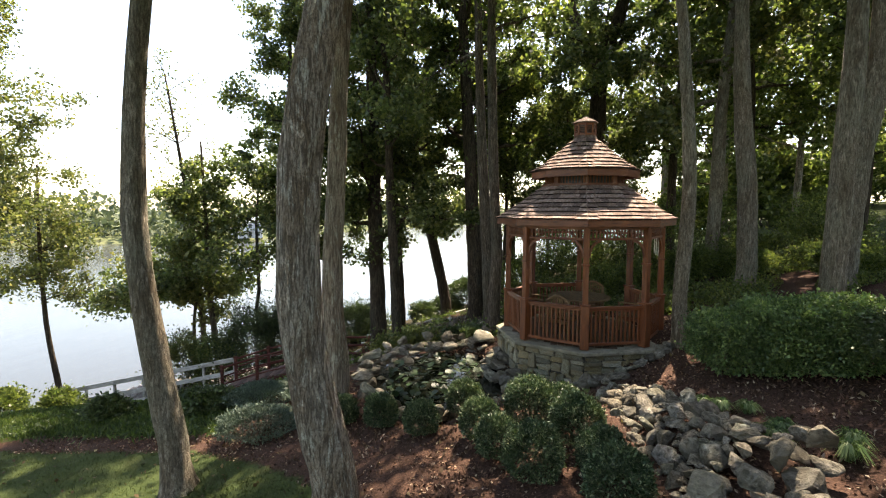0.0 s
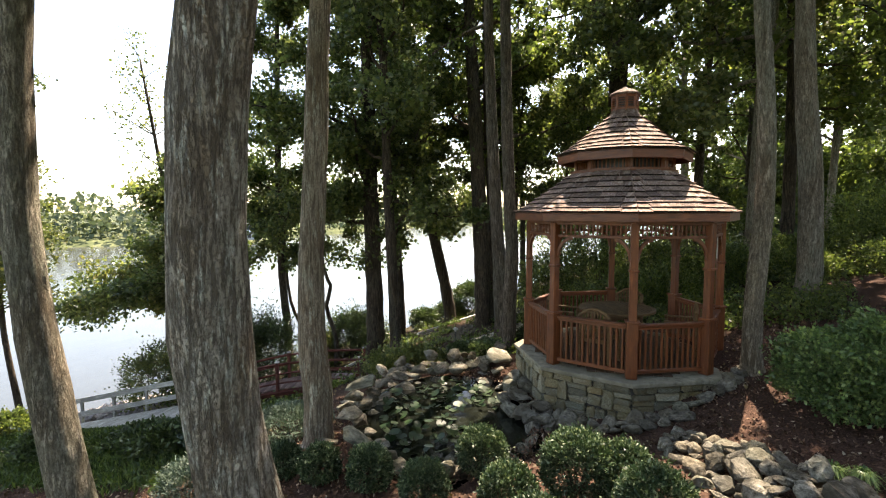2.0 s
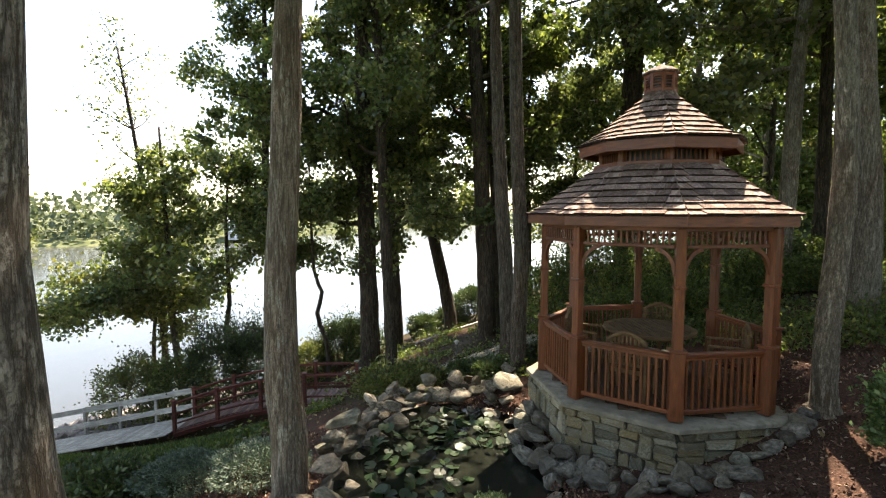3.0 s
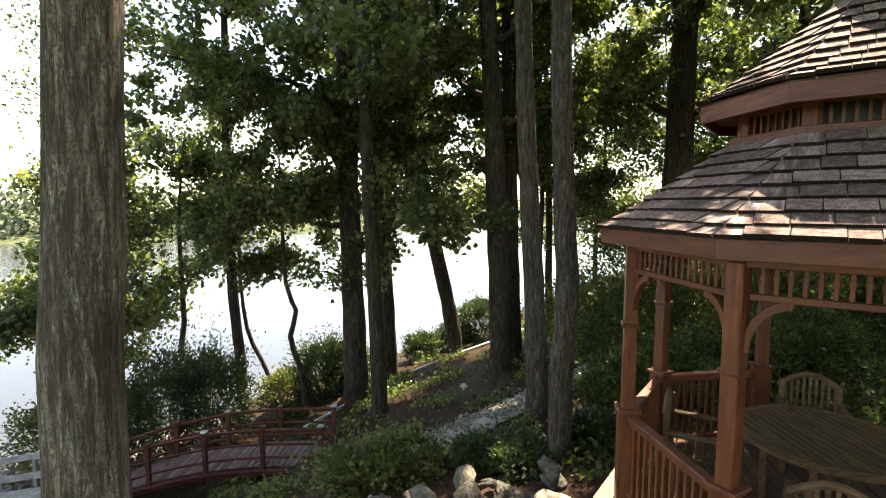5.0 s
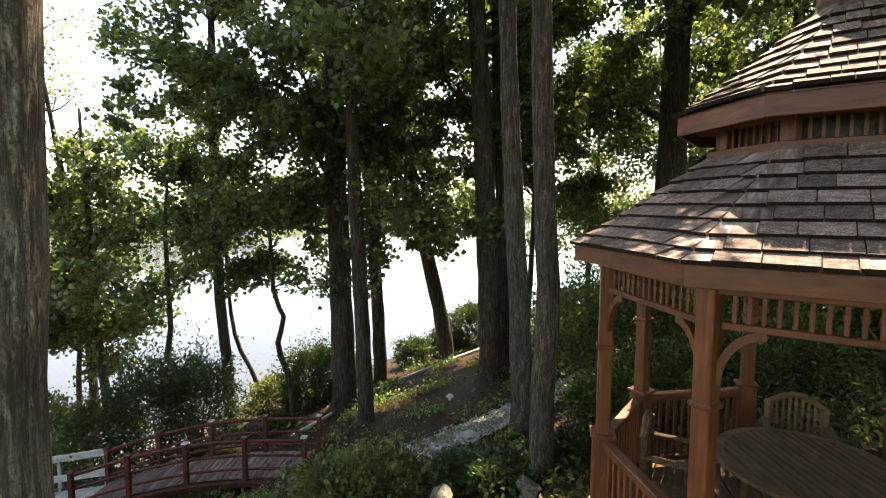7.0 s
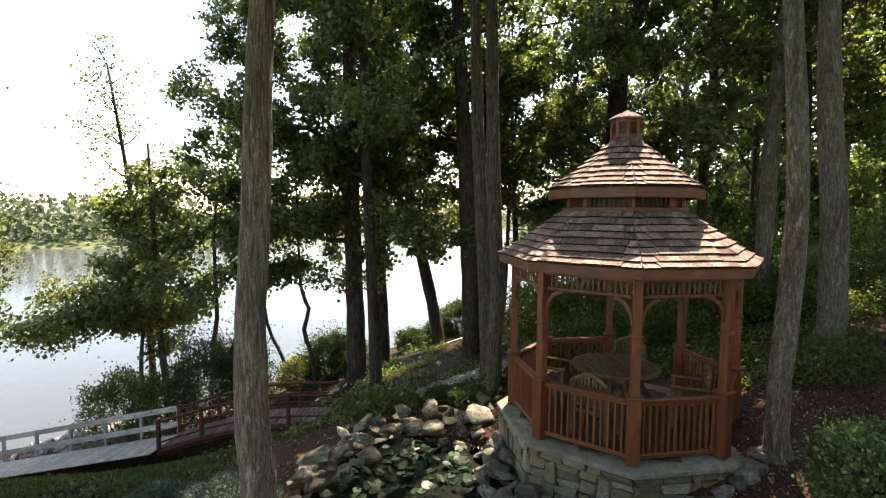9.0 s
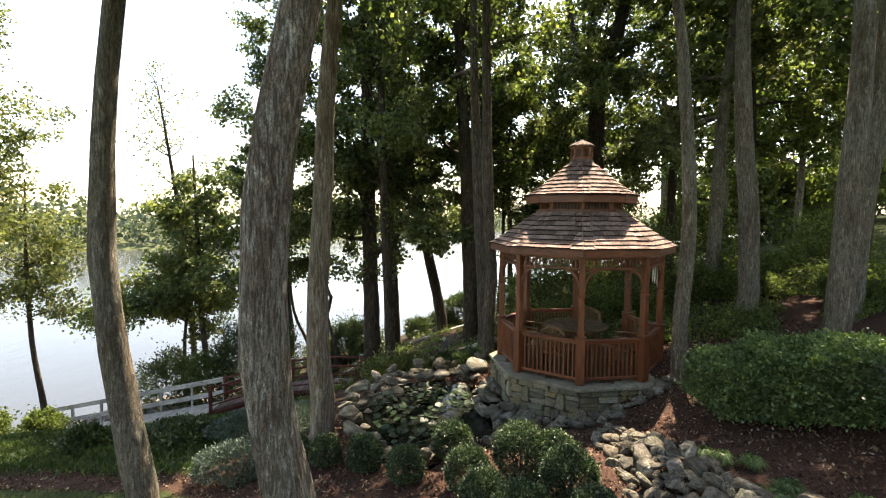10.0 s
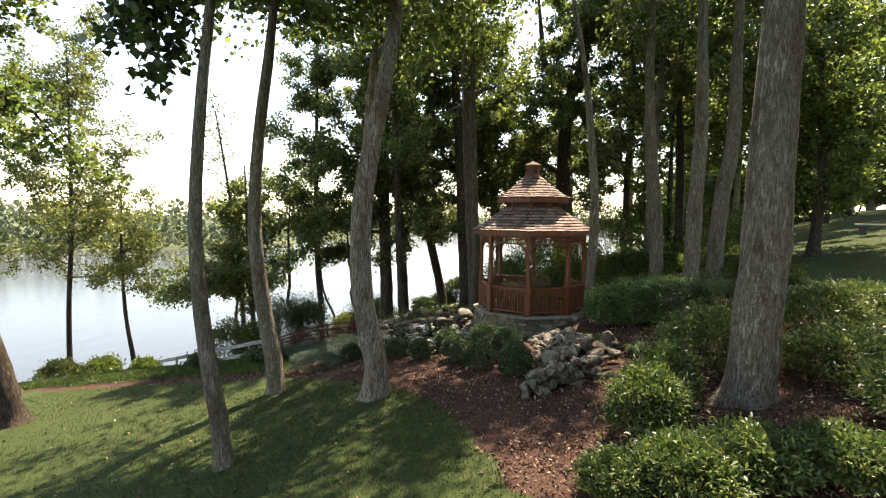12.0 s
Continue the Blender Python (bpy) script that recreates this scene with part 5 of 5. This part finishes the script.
for i, (x, y, rx, rz) in enumerate(((3.12, 1.5, 0.54, 0.5), (3.74, 2.35, 0.46, 0.5), (5.1, 3.6, 0.84, 0.58), (2.3, 0.3, 0.42, 0.22), (3.0, 0.15, 0.58, 0.3), (3.85, 0.25, 0.56, 0.27), (4.65, 0.0, 0.55, 0.26), (6.55, 2.4, 0.82, 0.4), (7.8, 4.5, 0.72, 0.48), (6.4, 0.7, 0.8, 0.4), (7.9, 2.0, 0.9, 0.5), (9.4, 5.6, 0.8, 0.32), (8.6, 6.6, 0.7, 0.25))):
    shrub("rhododendron", "lush rhododendron with long glossy green leaves", "shrub", x, y, rx, rx, rz, int(11500 * rx), LEAF_RHODO, 0.088, 150 + i, 0.2, 2.6, group="rhododendrons beside the lawn", width=0.15, stick=0.75, ragged=0.1, inner=0.25)
for i, (x, y, rx, ry, rz) in enumerate(((-3.4, 8.85, 0.78, 0.62, 0.24), (-2.85, 10.6, 0.7, 0.65, 0.27), (-4.1, 10.9, 0.7, 0.6, 0.25))):
    shrub("juniper", "low spreading blue-green juniper mound", "shrub", x, y, rx, ry, rz, 9000, LEAF_BLUE, 0.07, 170 + i, 0.25, group="spreading junipers", width=0.1, stick=0.9)
# leafy growth behind the gazebo and under the wood
rb = np.random.default_rng(91)
for i, (x, y, r, h) in enumerate(((2.95, 15.3, 0.75, 0.4), (3.6, 15.0, 0.9, 0.55), (4.7, 15.2, 1.0, 0.6), (5.9, 15.4, 1.0, 0.55), (3.4, 17.9, 1.2, 1.15), (4.9, 18.0, 1.3, 1.2), (6.6, 17.6, 1.2, 1.0), (8.3, 16.6, 1.0, 0.6), (9.9, 15.6, 1.0, 0.4), (10.8, 17.4, 1.3, 0.6), (8.6, 19.6, 1.4, 1.5), (3.4, 20.4, 1.2, 1.1), (4.8, 21.6, 1.3, 1.3), (6.6, 20.0, 1.3, 1.2), (10.2, 9.6, 0.7, 0.25), (10.6, 12.6, 0.8, 0.35), (11.6, 14.2, 1.0, 0.45), (12.6, 16.2, 1.2, 0.7), (14.2, 18.4, 1.4, 0.9), (16.0, 20.6, 1.5, 1.2))):
    shrub("understory_shrub", "loose dark green shrub in the shade of the wood", "shrub", x, y, r, r, h, 6500 if y < 17 else 3200, LEAF_WOOD, 0.085 if y < 17 else 0.11, 300 + i, 0.4, 1.8, group="understory shrubs", ragged=0.14, inner=0.6, width=0.24, stick=0.7)
us = shrub("understory_shrub", "broad dark shrub filling the wood's floor", "shrub", 13.0, 26.0, 2.0, 2.0, 1.9, 3400, LEAF_WOOD, 0.21, 330, 0.4, 1.5, group="understory shrubs", ragged=0.08, inner=0.5)
for i in range(16):
    x = rb.uniform(9, 46)
    y = rb.uniform(25, 32) + 0.35 * x
    copy_thing(us, pose(x, y, gz(x, y) - 0.1, 0, 0, rb.uniform(0, 360)) @ Matrix.Scale(rb.uniform(0.9, 1.9), 4))
# bushes along the lake bank
for i, (x, y, r, h, mat, nm, lab) in enumerate((
        (-9.6, 20.6, 1.2, 1.3, LEAF_MID, "bank_bush", "feathery grey-green bush on the lake bank"), (-8.2, 21.0, 1.3, 1.75, LEAF_DARK, "bank_juniper", "dark bushy evergreen on the lake bank"),
        (-7.1, 21.2, 1.1, 1.6, LEAF_DARK, "bank_juniper", "dark bushy evergreen on the lake bank"), (-11.3, 20.8, 1.2, 1.3, LEAF_BRIGHT, "bank_bush", "light green feathery bush on the bank"),
        (-5.3, 22.6, 0.8, 0.7, LEAF_BRIGHT, "bank_bush", "light green leafy bush on the bank"), (-4.3, 23.2, 0.9, 0.95, LEAF_DARK, "bank_juniper", "dark ragged evergreen on the lake bank"),
        (-3.5, 23.6, 0.8, 0.8, LEAF_DARK, "bank_juniper", "dark ragged evergreen on the lake bank"), (-1.0, 25.4, 0.7, 0.5, LEAF_DARK, "bank_bush", "green bush at the top of the bank"),
        (0.2, 26.2, 0.7, 0.5, LEAF_DARK, "bank_bush", "green bush at the top of the bank"), (1.2, 26.6, 1.0, 0.9, LEAF_DARK, "bank_bush", "green bush at the top of the bank"),
        (-13.0, 16.2, 0.6, 0.5, LEAF_WOOD, "bank_bush", "small shrub at the lawn's lake edge"), (-14.4, 15.6, 0.7, 0.55, LEAF_WOOD, "bank_bush", "small shrub at the lawn's lake edge"),
        (-15.8, 15.0, 0.8, 0.5, LEAF_BRIGHT, "bank_bush", "small light shrub at the lawn's lake edge"), (-8.05, 11.5, 0.46, 0.3, LEAF_DARK, "bank_bush", "round dark shrub on the slope"),
        (-5.25, 10.9, 0.55, 0.27, LEAF_DARK, "bank_bush", "low dark reddish shrub on the slope"), (-6.0, 11.5, 0.6, 0.22, LEAF_DARK, "bank_bush", "low dark reddish shrub on the slope"),
        (-1.35, 14.3, 0.62, 0.25, LEAF_BRIGHT, "leafy_shrub", "light green broad-leaved shrub by the footbridge"), (-0.7, 14.3, 0.58, 0.24, LEAF_BRIGHT, "leafy_shrub", "light green broad-leaved shrub by the footbridge"),
        (0.5, 14.1, 0.5, 0.17, LEAF_DARK, "low_shrub", "low dark shrub between the trunks"), (2.2, 14.0, 0.5, 0.2, LEAF_DARK, "low_shrub", "low dark shrub between the trunks"), (0.95, 13.8, 0.5, 0.17, LEAF_DARK, "low_shrub", "low dark shrub between the trunks"))):
    leafy = nm == "leafy_shrub"
    shrub(nm, lab, "shrub", x, y, r, r, h, int((9000 if leafy else 11000 if mat is LEAF_DARK else 6500) * r), mat, 0.085 if leafy else 0.09, 400 + i, 0.42, 2.4, group="bank shrubs", ragged=0.35 if leafy else 0.2 if "juniper" in nm else 0.1, inner=0.8 if leafy else 0.5, width=0.26 if mat is LEAF_DARK else 0.34, stick=0.9)

# ---- small things and ground cover ----
# wind chime under the eave
ch2 = thing("wind_chime", "pale metal tube wind chime hanging from the gazebo's eave", "wind chime", (4.66, 10.72, 2.42))
CHIME = surface("chime_metal", (0.5, 0.5, 0.48), (0.62, 0.62, 0.6), (0.75, 0.75, 0.72), 20, 0.35, 0.1, 0.001, metal=0.8)
part("cord", Geo().tube([(0, 0, 0), (0, 0, -0.2)], [0.004, 0.004], 5), CHIME, ch2)
part("disc", Geo().tube([(0, 0, -0.2), (0, 0, -0.22)], [0.06, 0.06], 14), RED_WOOD, ch2)
for i in range(6):
    a = i * math.tau / 6
    part("tube", Geo().tube([(0.045 * math.cos(a), 0.045 * math.sin(a), -0.24), (0.045 * math.cos(a), 0.045 * math.sin(a), -0.52 - 0.03 * i)], [0.01, 0.01], 7), CHIME, ch2)

# grass on the lawn
rg2 = np.random.default_rng(77)
n = 68000
x = np.concatenate([rg2.uniform(-13, 1.4, n), rg2.uniform(-5, 1.4, n // 2)])
y = np.concatenate([rg2.uniform(-3.5, 10.5, n), rg2.uniform(-2.5, 7, n // 2)])
keep = (y < lawn_edge(x) + rg2.normal(size=len(x)) * 0.06) & (x < 1.25)
x, y = x[keep], y[keep]
p = np.stack([x, y, ground_z(x, y) + 0.018], 1)
ax = np.zeros((len(x), 3))
ax[:, 2] = 1
n = 24000
x2, y2 = rg2.uniform(11.6, 26, n), rg2.uniform(3, 20, n)
p2 = np.stack([x2, y2, ground_z(x2, y2) + 0.03], 1)
p = np.concatenate([p, p2])
ax = np.zeros((len(p), 3))
ax[:, 2] = 1
tagged(part("lawn_grass", leaves_mesh("lawn_grass", p, 0.06, LEAF_GRASS, rg2, 0.075, 0.0, 0.55, 0.02, ax), None), "short mown shaded lawn grass", "grass", kind="stuff")
# rougher green growth on the slope above the fence
n = 60000
x, y = rg2.uniform(-16, -4.2, n), rg2.uniform(9.0, 15.5, n)
keep = (y > lawn_edge(x) + 0.7 + rg2.normal(size=n) * 0.2)
x, y = x[keep], y[keep]
p = np.stack([x, y, ground_z(x, y) + 0.06 + rg2.uniform(0, 0.06, len(x))], 1)
ax = np.zeros((len(x), 3))
ax[:, 2] = 1
tagged(part("slope_groundcover", leaves_mesh("slope_groundcover", p, 0.17, LEAF_LIME, rg2, 0.09, 0.0, 0.7, 0.03, ax), None), "low bright green ground cover on the slope", "ground cover", kind="stuff")
# leafy cover under the wood and round the hedge
n = 95000
x, y = rg2.uniform(3.2, 16, n), rg2.uniform(8.5, 25, n)
keep = (np.hypot(x - GX, y - GY) > 2.3) & (y > 10.2 + 0.2 * (x - 5)) & (np.array([noise.noise(Vector((a * 0.45, b * 0.45, 0))) for a, b in zip(x, y)]) > -0.12) & ((x < 11.3) | (y > 21.5))
x, y = x[keep], y[keep]
p = np.stack([x, y, ground_z(x, y) + 0.05 + rg2.gamma(1.5, 0.09, len(x))], 1)
tagged(part("wood_groundcover", leaves_mesh("wood_groundcover", p, 0.1, LEAF_WOOD, rg2, 0.26, 0.5), None), "shady low leaves covering the wood floor", "ground cover", kind="stuff")
# bark chips in the bed
n = 100000
x, y = rg2.uniform(-9, 8.5, n), rg2.uniform(-3, 12.5, n)
keep = (y > lawn_edge(x) - 0.1) & (y < np.where(x < -4.2, lawn_edge(x) + 0.8, 12.5)) & (np.hypot((x - POND[0]) / POND[2], (y - POND[1]) / POND[3]) > 1.05)
x, y = x[keep], y[keep]
p = np.stack([x, y, ground_z(x, y) + 0.012], 1)
tagged(part("bark_mulch", leaves_mesh("bark_mulch", p, 0.06, CHIP, rg2, 0.24, 1.2, 0.35, 0.02), None), "loose reddish bark chips of the mulch bed", "mulch", kind="stuff")
# fallen leaves
n = 14000
x, y = rg2.uniform(-12, 9, n), rg2.uniform(-3, 24, n)
keep = (np.hypot((x - POND[0]) / POND[2], (y - POND[1]) / POND[3]) > 1.1) & (rg2.uniform(size=n) < np.where(y > 13.5, 1, 0.22))
x, y = x[keep], y[keep]
p = np.stack([x, y, ground_z(x, y) + 0.03], 1)
tagged(part("fallen_leaves", leaves_mesh("fallen_leaves", p, 0.075, LITTER, rg2, 0.35, 1.4), None), "scattered dry fallen leaves", "leaf litter", kind="stuff")

# grassy and strap-leaved clumps beside the rock wall
def clump(name, label, x, y, n, L, mat, seed, width=0.1):
    rng = np.random.default_rng(seed)
    t = thing(name, label, "plant", (x, y, gz(x, y)))
    g = Geo()
    for i in range(n):
        a, out = rng.uniform(0, math.tau), rng.uniform(0.25, 1.0)
        l = L * rng.uniform(0.7, 1.15)
        d = Vector((math.cos(a), math.sin(a), 0))
        s = Vector((-d.y, d.x, 0)) * l * width * 0.5
        b0 = d * 0.04
        mid = d * l * 0.45 * out + Vector((0, 0, l * 0.62))
        tip = d * l * 0.95 * out + Vector((0, 0, l * (0.75 - 0.55 * out)))
        g.add([b0 - s * 0.5, b0 + s * 0.5, mid + s, mid - s, tip], [(0, 1, 2, 3), (3, 2, 4)])
    part("leaves", g, mat, t)
    return t


for i, (x, y, n, L) in enumerate(((3.55, 6.55, 260, 0.26), (3.72, 6.4, 260, 0.24), (3.95, 6.2, 260, 0.24), (3.55, 5.55, 420, 0.3), (3.75, 5.4, 420, 0.3), (3.95, 5.55, 380, 0.28), (4.2, 4.9, 300, 0.3), (4.4, 5.1, 260, 0.28))):
    clump("strap_leaf_plant", "clump of arching strap-shaped green leaves beside the rocks", x, y, n, L, LEAF_HOSTA if i == 2 else LEAF_HEDGE, 500 + i, 0.05)

# pale gravel path through the wood, with a few flat stones at its near end
GRAVEL = surface("path_gravel", (0.15, 0.142, 0.118), (0.34, 0.325, 0.275), (0.54, 0.515, 0.445), 26, 0.95, 0.9, 0.02, stain=(0.12, 0.1, 0.07))
PEBBLE = leaf("path_pebble", [(0, (0.13, 0.12, 0.1)), (0.6, (0.3, 0.285, 0.24)), (1, (0.5, 0.48, 0.42))], 0.9, 0.0)
line = [(-0.7, 15.55), (0.0, 15.85), (0.6, 16.2), (1.2, 16.6), (1.9, 17.1), (2.7, 17.75), (3.6, 18.5), (4.6, 19.4)]
gp = Geo()
for i, (x, y) in enumerate(line):
    a, b = line[max(i - 1, 0)], line[min(i + 1, len(line) - 1)]
    d = Vector((b[0] - a[0], b[1] - a[1])).normalized()
    for k in (-1, -0.5, 0, 0.5, 1):
        w = 0.48 * (1 + 0.2 * math.sin(i * 2.3 + k * 4))
        px_, py_ = x - d.y * k * w, y + d.x * k * w
        gp.v.append((px_, py_, gz(px_, py_) + 0.045 - 0.03 * abs(k)))
for i in range(len(line) - 1):
    for k in range(4):
        gp.f.append((i * 5 + k, i * 5 + 5 + k, i * 5 + 6 + k, i * 5 + 1 + k))
tagged(part("path", gp, GRAVEL, smooth=True), "pale gravel path winding through the wood", "path", kind="structure")
n = 5200
u = rg2.uniform(0, len(line) - 1.001, n)
k = u.astype(int)
la = np.array(line)
c = la[k] + (la[k + 1] - la[k]) * (u - k)[:, None]
off = np.clip(rg2.normal(size=n) * 0.24, -0.6, 0.6)
x, y = c[:, 0] - off * 0.62, c[:, 1] + off * 0.78
p = np.stack([x, y, ground_z(x, y) + 0.045], 1)
tagged(part("path_gravel", leaves_mesh("path_gravel", p, 0.055, PEBBLE, rg2, 0.42, 1.5, 0.35, 0.2), None), "loose pale pebbles strewn over the path", "gravel", kind="stuff")
PATHSTONE = surface("path_stone", (0.25, 0.24, 0.21), (0.38, 0.36, 0.32), (0.5, 0.48, 0.43), 7, 0.9, 0.6, 0.01, vary=0.3)
for x, y in ((0.1, 15.5), (-0.45, 15.2), (0.55, 15.75), (-0.15, 15.0), (-0.8, 15.5), (1.6, 16.6)):
    g = Geo()
    k = 9
    r = [rg2.uniform(0.16, 0.27) for _ in range(k)]
    ring0 = [(r[j] * math.cos(j * math.tau / k), r[j] * math.sin(j * math.tau / k)) for j in range(k)]
    g.add([(a, b, -0.05) for a, b in ring0] + [(a, b, 0.02) for a, b in ring0] + [(a * 0.93, b * 0.93, 0.035) for a, b in ring0], [tuple(range(k - 1, -1, -1)), tuple(range(2 * k, 3 * k))] + [(j + o, (j + 1) % k + o, k + (j + 1) % k + o, k + j + o) for j in range(k) for o in (0, k)])
    o = tagged(part("stepping_stone", g, PATHSTONE), "pale flat irregular stepping stone beside the gravel path", "stone", "stepping stones")
    o.matrix_basis = pose(x, y, gz(x, y) + 0.04, rg2.normal() * 3, rg2.normal() * 3, 0)
# a small stake lamp beside the path
lx, ly = 0.25, 17.6
stake = thing("path_light", "small pale dome path light on a thin stake", "garden light", (lx, ly, gz(lx, ly)))
part("stake", Geo().tube([(0, 0, -0.08), (0, 0, 0.36)], [0.012, 0.012], 7), DARK_METAL_AND_HOLLOW, stake)
part("lens", Geo().tube([(0, 0, 0.34), (0, 0, 0.41)], [0.035, 0.035], 10), GREY_WOOD, stake)
part("hood", Geo().tube([(0, 0, 0.41), (0, 0, 0.425), (0, 0, 0.46), (0, 0, 0.475)], [0.085, 0.08, 0.045, 0.01], 14), GREY_WOOD, stake)
# pale loose stones on the bank between the fence and the water
rip_rng = np.random.default_rng(61)
RIPRAP = surface("pale_riprap", (0.16, 0.14, 0.125), (0.36, 0.32, 0.295), (0.55, 0.5, 0.47), 6, 0.9, 0.8, 0.03)
rip_geo = Geo()
hulls = [([tuple(v.co) for v in me.vertices], [tuple(f.vertices) for f in me.polygons]) for me in (stone_meshes[1], stone_meshes[4], stone_meshes[7])]
for i in range(620):
    x = rip_rng.uniform(-17.5, -7.2)
    y = 20.0 + rip_rng.uniform(0, 3.2)
    z = gz(x, y)
    if z < LAKE - 0.15:
        continue
    m = pose(x, y, z + 0.03, *rip_rng.uniform(-40, 40, 2), rip_rng.uniform(0, 360)) @ Matrix.Diagonal((*rip_rng.uniform(0.14, 0.42, 2), rip_rng.uniform(0.12, 0.26), 1))
    vs, fs = hulls[i % 3]
    rip_geo.add([m @ Vector(v) for v in vs], fs)
tagged(part("shore_riprap", rip_geo, RIPRAP), "pale loose riprap stones along the lake bank", "stones", kind="stuff")
# timber edging at the top of the lake bank
edge_t = thing("timber_edging", "pale weathered timber edging along the top of the bank", "edging")
pts = [(-4.2, 20.6), (-3.5, 21.0), (-2.5, 21.9), (-1.4, 22.7), (0.1, 24.0), (1.7, 25.2), (3.0, 26.0)]
for a, b in zip(pts, pts[1:]):
    za, zb = gz(*a), gz(*b)
    m, L = along((*a, za + 0.05), (*b, zb + 0.05))
    part("timber", Geo().box(0, 0, -0.01, L - 0.01, 0.09, 0.1, bevel=0.01), GREY_WOOD, edge_t).matrix_basis = m

# low growth among the litter on the bank
n = 52000
x, y = rg2.uniform(-5.5, 9.0, n), rg2.uniform(12.8, 27.5, n)
keep = np.array([noise.noise(Vector((a * 0.7, b * 0.7, 3))) for a, b in zip(x, y)]) > 0.08
mid_y = np.interp(x, [q[0] for q in line], [q[1] for q in line])
keep &= (x < -0.9) | (x > 4.8) | (y < mid_y - 0.95) | (y > mid_y + 0.6)
x, y = x[keep], y[keep]
p = np.stack([x, y, ground_z(x, y) + 0.04 + rg2.gamma(1.5, 0.05, len(x))], 1)
tagged(part("bank_groundcover", leaves_mesh("bank_groundcover", p, 0.1, LEAF_WOOD, rg2, 0.3, 0.6), None), "patchy low green plants among leaf litter", "ground cover", kind="stuff")

# a plank bench far off on the open lawn
bench = thing("garden_bench", "pale plank bench on dark legs on the far lawn", "bench", (19.6, 16.6, gz(19.6, 16.6)), -40)
part("plank", Geo().box(0, 0, 0.46, 2.0, 0.4, 0.07, bevel=0.01), GREY_WOOD, bench)
for s in (-0.7, 0.7):
    part("leg", Geo().box(s, 0, 0.21, 0.3, 0.34, 0.42, bevel=0.02), DARK_METAL_AND_HOLLOW, bench)
